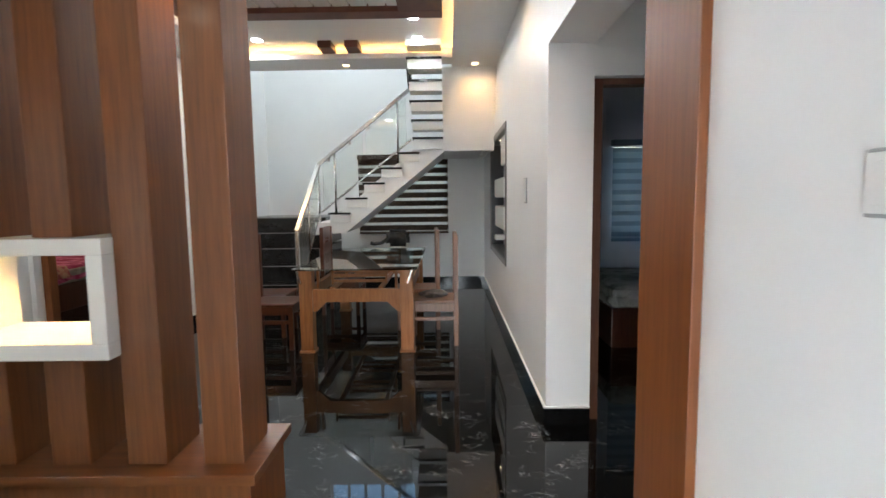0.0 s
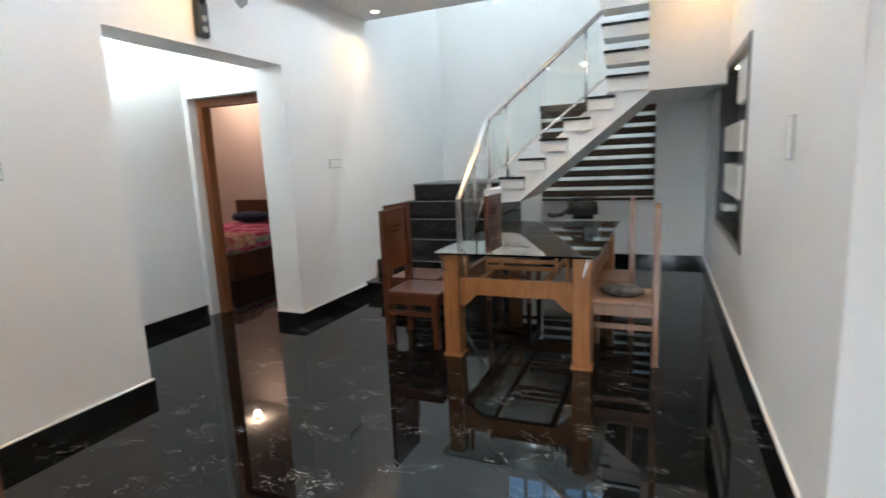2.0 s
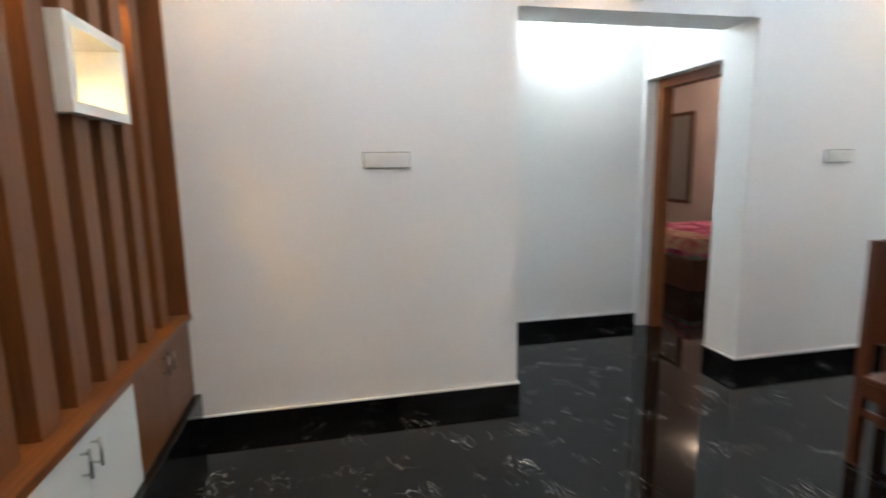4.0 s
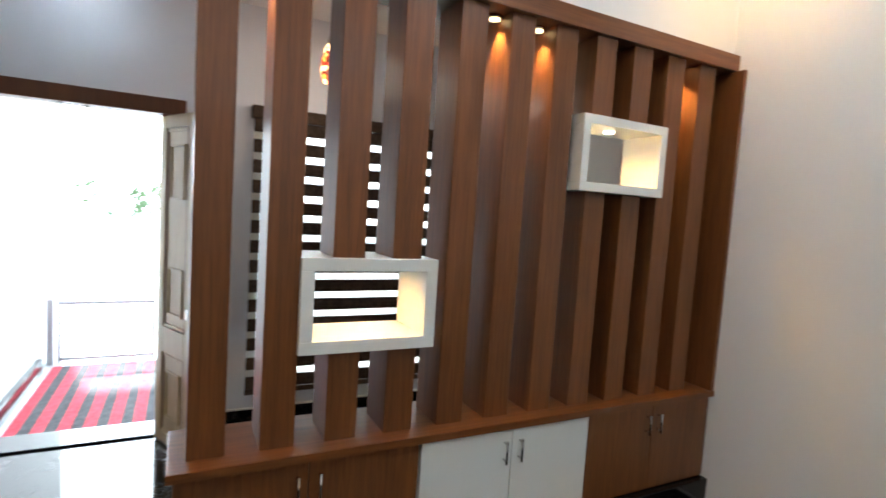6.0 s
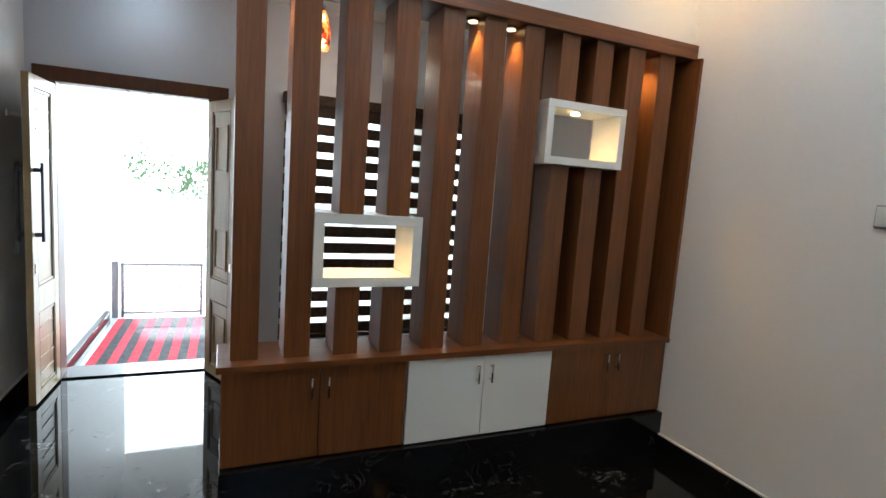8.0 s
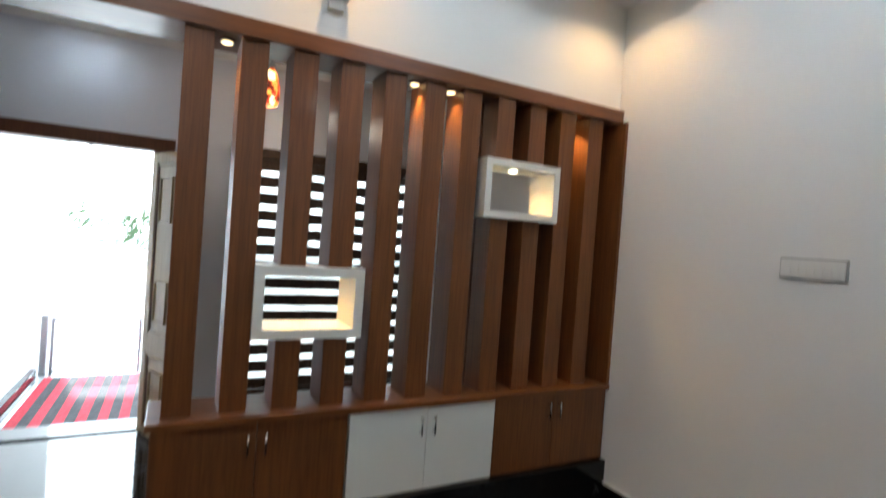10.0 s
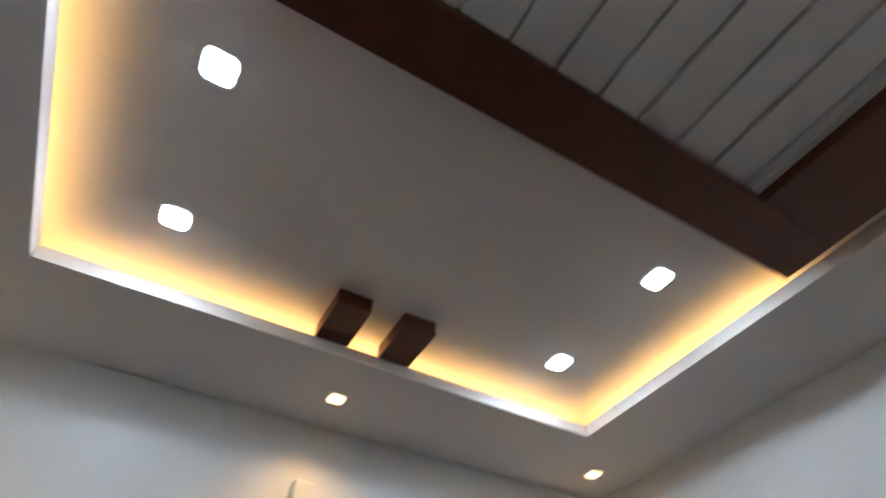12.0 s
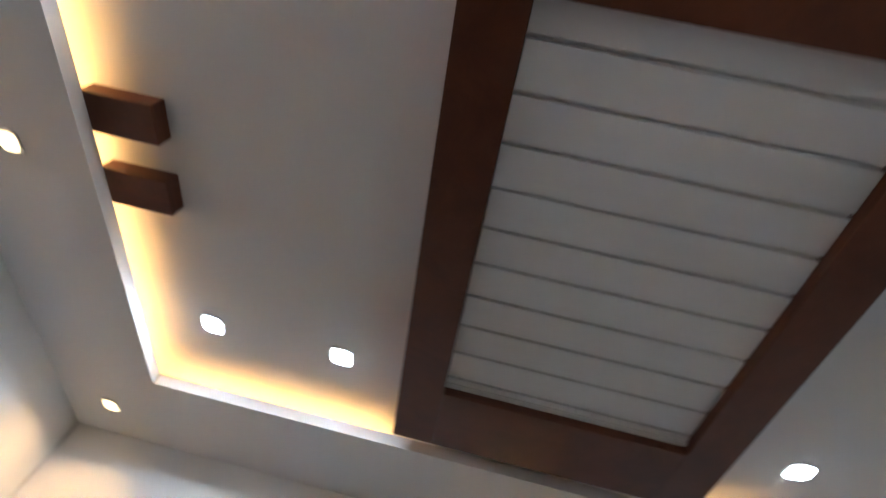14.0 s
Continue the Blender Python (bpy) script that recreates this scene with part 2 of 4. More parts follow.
def tube(name, material, parent, points, radius, label=""):
    """A round bar bent along points."""
    cu = bpy.data.curves.new(name, "CURVE")
    cu.dimensions, cu.bevel_depth, cu.bevel_resolution = "3D", radius, 3
    sp = cu.splines.new("POLY")
    sp.points.add(len(points) - 1)
    o = origin(parent)
    for q, p in zip(sp.points, points):
        q.co = (*(Vector(p) - o), 1)
    tmp = bpy.data.objects.new(name, cu)
    me = bpy.data.meshes.new_from_object(tmp)
    bpy.data.objects.remove(tmp)
    me.materials.clear()
    me.materials.append(material)
    for p in me.polygons:
        p.use_smooth = True
    ob = new(name, me)
    ob.parent = parent
    return tagged(ob, label) if label else ob


def lathe(name, material, parent, at, profile, segments=20, label="", axis="z"):
    bm = bmesh.new()
    rings = []
    for r, h in profile:
        ring = []
        for i in range(segments):
            a = 2 * math.pi * i / segments
            c, s = r * math.cos(a), r * math.sin(a)
            p = (c, s, h) if axis == "z" else (h, c, s) if axis == "x" else (c, h, s)
            ring.append(bm.verts.new(Vector(at) + Vector(p)))
        rings.append(ring)
    for u, v in zip(rings, rings[1:]):
        for i in range(segments):
            f = bm.faces.new((u[i], u[(i + 1) % segments], v[(i + 1) % segments], v[i]))
            f.smooth = True
    bm.faces.new(rings[0][::-1])
    bm.faces.new(rings[-1])
    bmesh.ops.recalc_face_normals(bm, faces=bm.faces)
    return part(name, bm, material, parent, label)


def structure(ob, label, category):
    return tagged(ob, label, category, kind="structure")


def lamp(name, kind, m, energy, color, size=0.1, size_y=None, spot=None, blend=0.5):
    d = bpy.data.lights.new(name, kind)
    d.energy, d.color = energy, color
    if kind == "AREA":
        d.size = size
        if size_y:
            d.shape, d.size_y = "RECTANGLE", size_y
    else:
        d.shadow_soft_size = size
    if spot:
        d.spot_size, d.spot_blend = radians(spot), blend
    ob = new(name, d)
    ob.matrix_world = m
    return ob


# ---------- the large structure ----------
LX, RX, FY, BY, CZ = -2.85, 0.566, -0.30, 8.20, 2.893      # left wall, right wall, front wall, back wall, ceiling
FZ, UZ, TOP = 0.02, 3.02, 5.6                                        # raised ceiling, top of the stair well

structure(box("floor", M_FLOOR, None, (-8.7, FY - 0.24, -0.12), (4.6, BY + 0.2, FZ), 0), "polished black granite floor with white wisps", "floor")
structure(box("porch_floor", M_PORCH, None, (-3.2, -3.4, -0.30), (1.05, FY - 0.24, -0.15), 0), "pale tiled porch floor", "floor")
structure(box("ground", M_GROUND, None, (-400, -400, -0.75), (400, 400, -0.60), 0), "sandy ground around the house", "ground")


def wall(name, boxes, label="white painted plaster wall", material=None):
    return structure(multi(name, material or M_WALL, None, boxes), label, "wall")


# left wall of the hall, with the opening to the left lobby
wall("wall_left", [((LX - 0.28, 1.2, 0), (LX, 3.30, 3.3)), ((LX - 0.28, 4.805, 0), (LX, BY, TOP)),
                   ((LX - 0.28, 3.30, 2.245), (LX, 4.805, 3.3))])
wall("wall_lobby_left", [((-4.10, 3.0, 0), (-4.0, 4.805, 3.3)), ((-4.0, 3.0, 0), (LX - 0.28, 3.30, 3.3)),
                         ((-8.4, 4.805, 0), (-3.95, 5.03, 3.3)), ((-3.95, 4.805, 2.065), (LX - 0.28, 5.03, 3.3))])
wall("ceiling_lobby_left", [((-4.1, 3.0, 2.62), (LX - 0.28, 4.805, 2.7))], "white lobby ceiling", M_CEIL)
# left bedroom
wall("wall_bedroom_left", [((-8.6, 4.8, 0), (-8.4, BY, 3.3)), ((-8.6, BY, 0), (LX, BY + 0.2, 3.3))], "pale pink bedroom wall", M_WALL_PINK)
wall("ceiling_bedroom_left", [((-8.6, 4.8, 2.9), (LX - 0.28, BY + 0.2, 3.0))], "white bedroom ceiling", M_CEIL)
# right wall of the hall, with the opening to the right lobby
NY0, NY1, NZ0, NZ1 = 5.07, 6.88, 0.70, 2.12                # display niche in the right wall
wall("wall_right", [((RX, 2.99, 0), (RX + 0.262, NY0 + 0.05, TOP)), ((RX, NY1 - 0.05, 0), (RX + 0.262, BY + 0.2, TOP)),
                    ((RX, NY0 + 0.05, 0), (RX + 0.262, NY1 - 0.05, NZ0 + 0.05)), ((RX, NY0 + 0.05, NZ1 - 0.05), (RX + 0.262, NY1 - 0.05, TOP)),
                    ((RX + 0.17, NY0 + 0.05, NZ0 + 0.05), (RX + 0.262, NY1 - 0.05, NZ1 - 0.05)), 
                    ((RX, 1.521, 2.245), (RX + 0.262, 2.99, 3.3))])
wall("wall_lobby_right", [((1.85, 2.99, 0), (4.5, 3.19, 3.3)), ((RX + 0.262, 2.99, 2.065), (1.85, 3.19, 3.3)),
                          ((RX + 0.262, 1.25, 0), (2.05, 1.47, 3.3)), ((1.90, 1.47, 0), (2.05, 2.99, 3.3))])
wall("ceiling_lobby_right", [((RX + 0.262, 1.47, 2.62), (2.05, 2.99, 2.7))], "white lobby ceiling", M_CEIL)
# right bedroom
BRY = 6.0
wall("wall_bedroom_right", [((4.4, 3.19, 0), (4.6, BRY + 0.2, 3.3)),
                            ((RX + 0.262, BRY, 0), (1.90, BRY + 0.2, 3.3)), ((3.05, BRY, 0), (4.6, BRY + 0.2, 3.3)),
                            ((1.90, BRY, 2.0), (3.05, BRY + 0.2, 3.3)), ((1.90, BRY, 0), (3.05, BRY + 0.2, 0.88))],
     "pale grey blue bedroom wall", M_WALL_BLUE)
wall("ceiling_bedroom_right", [((RX + 0.262, 3.19, 2.9), (4.6, BRY + 0.2, 3.0))], "white bedroom ceiling", M_CEIL)
# back wall with the blind window behind the stairs
wall("wall_back", [((LX - 0.28, BY, 0), (-2.04, BY + 0.2, TOP)), ((-2.04, BY, 0), (-1.39, BY + 0.2, 3.44)), ((-2.04, BY, 4.75), (-1.39, BY + 0.2, TOP)), ((-0.03, BY, 0), (RX, BY + 0.2, TOP)),
                   ((-1.39, BY, 2.03), (-0.03, BY + 0.2, 3.44)), ((-0.60, BY, 3.44), (-0.03, BY + 0.2, TOP)), ((-1.39, BY, 4.75), (-0.60, BY + 0.2, TOP)), ((-1.39, BY, 0), (-0.03, BY + 0.2, 0.87))])
structure(box("ceiling_stairwell", M_CEIL, None, (LX - 0.3, 6.0, TOP), (RX + 0.3, BY + 0.2, TOP + 0.1), 0), "white ceiling of the stair well", "ceiling")
wall("wall_stairwell_front", [((LX - 0.28, 6.08, UZ + 0.14), (RX + 0.262, 6.20, TOP))])
# living room
wall("wall_front", [((LX - 0.2, FY - 0.22, 0), (-2.50, FY, 3.0)), ((-1.00, FY - 0.22, 0), (-0.545, FY, 3.0)),
                    ((0.545, FY - 0.22, 0), (RX + 0.3, FY, 3.0)), ((-0.545, FY - 0.22, 2.0), (0.545, FY, 3.0)),
                    ((-2.50, FY - 0.22, 2.0), (-1.00, FY, 3.0)), ((-2.50, FY - 0.22, 0), (-1.00, FY, 0.24))],
     "pale grey blue painted front wall", M_WALL_BLUE)
wall("wall_living_left", [((LX - 0.2, FY, 0), (LX - 0.003, 1.2, 3.0))])
wall("wall_living_right", [((RX + 0.02, FY, 0), (RX + 0.262, 1.52, 3.0))])
structure(box("ceiling_living", M_CEIL, None, (LX - 0.2, FY - 0.2, 2.63), (RX + 0.3, 1.16, 2.75), 0), "white living room ceiling", "ceiling")
wall("wall_over_partition", [((LX, 1.16, 2.285), (RX + 0.02, 1.47, 3.3))], "white wall above the slatted partition")
wall("porch_wall", [((0.55, -3.4, -0.3), (0.75, FY - 0.22, 2.9))], "sunlit white porch wall")
structure(box("porch_ceiling", M_CEIL, None, (-3.4, -3.8, 2.35), (0.9, FY - 0.22, 2.5), 0), "white porch ceiling", "ceiling")

# hall ceiling: lowered border with a raised middle
CX0, CX1, CY0, CY1 = -2.313, 0.053, 2.01, 5.72
BT, LIP = 0.012, 0.055                                     # board thickness, height of the lip that hides the strip lights
structure(multi("ceiling", M_CEIL, None, [
    ((LX, 1.471, CZ), (CX0, 6.20, CZ + BT)), ((CX1, 1.471, CZ), (RX, 6.20, CZ + BT)),
    ((CX0, 1.471, CZ), (CX1, CY0, CZ + BT)), ((CX0, CY1, CZ), (-0.45, 6.20, CZ + BT)), ((-0.45, CY1, CZ), (CX1, 6.02, CZ + BT)),
    ((CX0 - 0.018, CY0 - 0.018, CZ + BT), (CX0, CY1 + 0.018, CZ + LIP)), ((CX1, CY0 - 0.018, CZ + BT), (CX1 + 0.018, CY1 + 0.018, CZ + LIP)),
    ((CX0, CY0 - 0.018, CZ + BT), (CX1, CY0, CZ + LIP)), ((CX0, CY1, CZ + BT), (CX1, CY1 + 0.018, CZ + LIP)),
    ((LX, 1.471, UZ), (RX, 6.20, UZ + 0.14)),
    ((CX0 - 0.14, CY0 - 0.14, CZ + BT), (CX0 - 0.12, CY1 + 0.14, UZ)), ((CX1 + 0.12, CY0 - 0.14, CZ + BT), (CX1 + 0.14, CY1 + 0.14, UZ)),
    ((CX0 - 0.12, CY0 - 0.14, CZ + BT), (CX1 + 0.12, CY0 - 0.12, UZ)), ((CX0 - 0.12, CY1 + 0.12, CZ + BT), (CX1 + 0.12, CY1 + 0.14, UZ)), ((LX, 6.14, CZ + BT), (-0.45, 6.20, UZ))]),
    "white false ceiling with a raised lit middle", "ceiling")


# skirting with a pale filler line on top
def skirting(x0, y0, x1, y1):
    s = structure(box("baseboard", M_SKIRT, None, (x0, y0, FZ), (x1, y1, 0.124), 0.002), "black granite skirting with a white top line", "baseboard")
    box("filler_line", M_EDGE, s, (x0, y0, 0.1245), (x1, y1, 0.133), 0)


T = 0.014
for a in ((LX, 1.56, LX + T, 3.30 + T), (LX - 0.28, 3.30, LX, 3.30 + T), (LX, 4.805 - T, LX + T, 5.9), (LX - 0.28, 4.805 - T, LX, 4.805),
          (-4.0, 3.30, -4.0 + T, 4.805), (RX - T, 2.99 - T, RX, BY), (RX, 2.99 - T, RX + 0.262, 2.99),
          (-1.60, BY - T, RX - T, BY), (RX + 0.02 - T, FY, RX + 0.02, 1.18), (LX, FY, LX + T, 1.18), (LX + T, FY, -0.58, FY + T)):
    skirting(*a)

# brown lining board at the end of the partition
structure(box("trim_partition_lining", M_LINING, None, (RX - 0.006, 1.187, 0), (RX + 0.02, 1.52, 2.21), 0.003), "brown wooden lining board of the opening", "trim")


# door frames
def door_frame(name, x0, x1, y, top, depth=0.10, w=0.07, material=None):
    f = structure(thing(name, (x0, y, 0), "reddish wooden door frame", "door frame"), "reddish wooden door frame in a white wall", "door frame")
    m = material or M_LINING
    box("jamb", m, f, (x0, y, 0), (x0 + w, y + depth, top), 0.004)
    box("jamb", m, f, (x1 - w, y, 0), (x1, y + depth, top), 0.004)
    box("head", m, f, (x0 + w, y, top - w), (x1 - w, y + depth, top), 0.004)
    return f


door_frame("door_1", -3.95, LX - 0.28, 4.90, 2.065)
door_frame("door_2", RX + 0.262, 1.85, 3.06, 2.10, material=M_TEAK_D)


# ---------- windows and zebra blinds ----------
def window(name, x0, x1, z0, z1, y, panes, material=None):
    w = structure(thing(name, (x0, y, z0), "", ""), "dark framed window with clear panes", "window")
    m = material or M_DARKMETAL
    t = 0.05
    box("window_frame", m, w, (x0, y, z0), (x1, y + 0.06, z0 + t))
    box("window_frame", m, w, (x0, y, z1 - t), (x1, y + 0.06, z1))
    step = (x1 - x0) / panes
    for i in range(panes + 1):
        cx = x0 + i * step
        a, b = max(x0, cx - t / 2), min(x1, cx + t / 2)
        box("mullion", m, w, (a, y + 0.002, z0 + t), (b, y + 0.058, z1 - t))
    for i in range(panes):
        p = box("pane", M_GLASS, w, (x0 + i * step + t / 2, y + 0.026, z0 + t), (x0 + (i + 1) * step - t / 2, y + 0.032, z1 - t), 0)
        p.visible_shadow = False
    return w


def zebra_blind(x0, x1, z0, z1, y, face, pitch, dark, label, m_dark=None, m_light=None, first=0.09):
    """A day-and-night roller blind hanging at y, with its front to face (-1 or 1)."""
    m_dark, m_light = m_dark or M_BLIND, m_light or M_SHEER
    b = thing("zebra_blind", ((x0 + x1) / 2, y, z0), label, "blind")
    lo, hi = sorted((y, y + face * 0.07))
    box("headbox", m_dark, b, (x0, lo, z1 - 0.075), (x1, hi, z1), 0.008)
    lo, hi = sorted((y + face * 0.010, y + face * 0.034))
    box("bottom_bar", m_dark, b, (x0 + 0.01, lo, z0), (x1 - 0.01, hi, z0 + 0.035), 0.006)
    z = z1 - first
    while z > z0 + 0.035:
        zb = max(z0 + 0.036, z - dark)
        c = y + face * 0.021
        box("opaque_band", m_dark, b, (x0 + 0.012, c - 0.0015, zb), (x1 - 0.012, c + 0.0015, z), 0)
        zl = max(z0 + 0.036, z - pitch)
        if zb - zl > 0.005:
            box("sheer_band", m_light, b, (x0 + 0.012, c - 0.0008, zl), (x1 - 0.012, c + 0.0008, zb - 0.0005), 0)
        z -= pitch
    return b


window("window_1", -1.39, -0.03, 0.87, 2.03, BY + 0.10, 2)
window("window_4", -2.04, -0.60, 3.44, 4.75, BY + 0.10, 5, M_WHITE_P)
zebra_blind(-1.425, 0.004, 0.825, 2.068, BY - 0.075, 1, 0.128, 0.084, "dark brown zebra blind half open over a window", first=0.082)
window("window_2", -2.50, -1.00, 0.24, 2.0, FY - 0.18, 3)
zebra_blind(-2.56, -0.90, 0.235, 2.035, FY + 0.075, -1, 0.1235, 0.080, "dark brown zebra blind half open over a tall window", first=0.077)
window("window_3", 1.90, 3.05, 0.88, 2.0, BRY + 0.1, 2)
zebra_blind(1.86, 3.06, 0.86, 2.02, BRY - 0.075, 1, 0.12, 0.05, "grey blue roller blind drawn shut", M_BLIND_G2, M_BLIND_G)


# ---------- slatted partition and storage ----------
partition = thing("slatted_partition", (-1.7, 1.34, 0.69), "brown teak laminate partition of upright posts with a solid half", "partition")
box("top_beam", M_TEAK_H, partition, (LX, 1.24, 2.2105), (RX - 0.007, 1.505, 2.2845), 0.003)
posts = [(-0.613 - 0.2053 * i + 0.053, -0.613 - 0.2053 * i - 0.053) for i in range(11)]
B1 = ((-1.338, 1.252, 0.992), (-0.868, 1.506, 1.302))      # lower white box
B2 = ((-2.400, 1.300, 1.590), (-1.930, 1.518, 1.893))      # upper white box
for i, (b, a) in enumerate(posts):
    y0, y1 = (1.300, 1.482) if i < 7 else (1.335, 1.482)
    cut = next((c for c in (B1, B2) if a > c[0][0] - 0.02 and b < c[1][0] + 0.02), None)
    spans = [(0.69, 2.21)] if not cut else [(0.69, cut[0][2]), (cut[1][2], 2.21)]
    for z0, z1 in spans:
        box("post", M_TEAK, partition, (a, y0, z0), (b, y1, z1), 0.003)
# solid board behind the posts, with a hole for the upper box
multi("back_board", M_TEAK_D, partition, [((LX, 1.30, 0.69), (-2.401, 1.334, 2.21)), ((-2.401, 1.30, 0.69), (-1.99, 1.334, 1.589)),
                                          ((-2.401, 1.30, 1.894), (-1.99, 1.334, 2.21))])
box("end_board", M_TEAK, partition, (LX + 0.0005, 1.335, 0.6905), (LX + 0.022, 1.546, 2.2095), 0.002)
for x in (-2.06, -2.26, -2.46, -2.66):
    for z0, z1 in ([(0.69, 1.589), (1.894, 2.21)] if x > -2.40 else [(0.69, 2.21)]):
        box("rear_batten", M_TEAK, partition, (x - 0.05, 1.25, z0), (x + 0.05, 1.2995, z1), 0.003)


def box_frame(name, lo, hi, t, label):
    o = thing(name, ((lo[0] + hi[0]) / 2, (lo[1] + hi[1]) / 2, lo[2]), label, "display box")
    box("bottom", M_WHITE, o, (lo[0], lo[1], lo[2]), (hi[0], hi[1], lo[2] + t), 0.002)
    box("top", M_WHITE, o, (lo[0], lo[1], hi[2] - t), (hi[0], hi[1], hi[2]), 0.002)
    box("side", M_WHITE, o, (lo[0], lo[1], lo[2] + t), (lo[0] + t, hi[1], hi[2] - t), 0.002)
    box("side", M_WHITE, o, (hi[0] - t, lo[1], lo[2] + t), (hi[0], hi[1], hi[2] - t), 0.002)
    c = ((lo[0] + hi[0]) / 2, (lo[1] + hi[1]) / 2)
    lathe("box_light", M_LAMP_N, o, (c[0], c[1], hi[2] - t - 0.006), [(0.022, 0), (0.022, 0.006)])
    lamp("box_lamp", "SPOT", look((c[0], c[1], hi[2] - t - 0.012), (c[0], c[1], 0)), E_SLAT * 0.5, WARM, 0.02, spot=150, blend=0.6)


box_frame("display_box", B1[0], B1[1], 0.042, "white open display box lit inside, set through the posts")
box_frame("display_box", B2[0], B2[1], 0.036, "white open display box lit inside, high on the solid half")

for x in (-0.716, -1.560, -1.760, -2.560):
    s = thing("slat_spotlight", (x, 1.40, 2.19), "small warm spotlight in the partition beam", "spotlight", "partition spotlights")
    lathe("rim", M_CHROME, s, (x, 1.40, 2.2), [(0.030, 0.01), (0.030, 0.0), (0.022, 0.0)])
    lathe("bulb", M_LAMP_W, s, (x, 1.40, 2.196), [(0.021, 0.003), (0.021, 0.0)])
    lamp("slat_lamp", "SPOT", look((x, 1.40, 2.188), (x, 1.43, 0)), E_SLAT, (1.0, 0.60, 0.20), 0.015, spot=80, blend=0.7)

structure(box("partition_plinth", M_SKIRT, None, (LX, 1.25, 0), (-0.525, 1.562, 0.255), 0.004), "black granite plinth under the storage units", "plinth")
worktop = tagged(box("worktop", M_TEAK_H, None, (LX, 1.24, 0.662), (-0.51, 1.548, 0.69), 0.003), "brown teak laminate top along the storage units", "worktop")
box("edge_band", M_TEAK_H, worktop, (LX, 1.5485, 0.6625), (-0.51, 1.5505, 0.6895), 0, "brown edge band")


def cabinet(x1, x0, material, label, white=False):
    c = thing("storage_unit", ((x0 + x1) / 2, 1.34, 0.257), label, "cabinet", "storage units under the partition")
    box("body", material, c, (x0, 1.255, 0.257), (x1, 1.510, 0.660), 0.002)
    mid = (x0 + x1) / 2
    for a, b, hx in ((mid + 0.0015, x1 - 0.002, mid + 0.035), (x0 + 0.002, mid - 0.0015, mid - 0.035)):
        y1 = 1.536 if white else 1.530
        d = box("door", material, c, (a, 1.5105, 0.262), (b, y1, 0.658), 0.002)
        h0, h1 = (0.53, 0.62)
        rod("handle", M_CHROME, d, (hx, y1 + 0.022, h0), (hx, y1 + 0.022, h1), 0.005, "steel bar handle")
        for hz in (h0 + 0.012, h1 - 0.012):
            rod("handle_post", M_CHROME, d, (hx, y1, hz), (hx, y1 + 0.022, hz), 0.004)


cabinet(-0.528, -1.298, M_TEAK, "brown teak laminate storage unit with two doors")
cabinet(-1.302, -2.074, M_WHITE, "white gloss storage unit with two doors", True)
cabinet(-2.078, LX + 0.004, M_TEAK, "brown teak laminate storage unit with two doors")


# ---------- ceiling features ----------
frame_box = thing("ceiling_frame", (-1.11, 3.85, UZ), "dark brown wooden frame round a white grooved ceiling panel", "ceiling frame")
PX0, PX1, PY0, PY1, PZ = -1.871, -0.392, 3.35, 4.322, 2.936      # grooved panel inside the frame
box("beam", M_BROWN, frame_box, (-2.22, 3.17, CZ), (-0.04, PY0, UZ), 0.003)
box("beam", M_BROWN, frame_box, (-2.22, PY1, CZ), (-0.04, 4.495, UZ), 0.003)
box("beam", M_BROWN, frame_box, (-2.22, PY0 + 0.0005, CZ + 0.0005), (PX0, PY1 - 0.0005, UZ), 0.003)
box("beam", M_BROWN, frame_box, (PX1, PY0 + 0.0005, CZ + 0.0005), (-0.04, PY1 - 0.0005, UZ), 0.003)
box("backing", M_CEIL, frame_box, (PX0, PY0, PZ + 0.0205), (PX1, PY1, PZ + 0.04), 0)
box("edge_strip", M_CEIL, frame_box, (PX0 + 0.001, PY0 + 0.001, PZ - 0.006), (PX0 + 0.028, PY1 - 0.001, PZ + 0.020), 0.002)
lines = [PX0 + 0.020] + [-1.808 + 0.1462 * i for i in range(10)] + [PX1 + 0.006]
for a, b in zip(lines, lines[1:]):
    box("ceiling_panel", M_CEIL, frame_box, (a + 0.007, PY0 + 0.001, PZ), (b - 0.007, PY1 - 0.001, PZ + 0.020), 0.002)

for bx in (-0.992, -1.272):
    for y0, y1 in ((CY0 - 0.02, CY0 + 0.235), (CY1 - 0.235, CY1 + 0.02)):
        tagged(box("ceiling_bracket", M_BROWN, None, (bx - 0.07, y0, CZ + 0.056), (bx + 0.07, y1, UZ - 0.001), 0.003),
               "short dark brown wooden block on the ceiling edge", "ceiling block", "ceiling blocks")


def rounded_plate(name, material, parent, x, y, z0, z1, half, radius):
    pts = []
    for k in range(4):
        cx, cy = (half - radius) * (1 if k in (0, 3) else -1), (half - radius) * (1 if k < 2 else -1)
        for s in range(6):
            a = math.pi / 2 * (k + s / 5)
            pts.append((x + cx + radius * math.cos(a), y + cy + radius * math.sin(a)))
    return prism(name, material, parent, pts, "z", z0, z1)


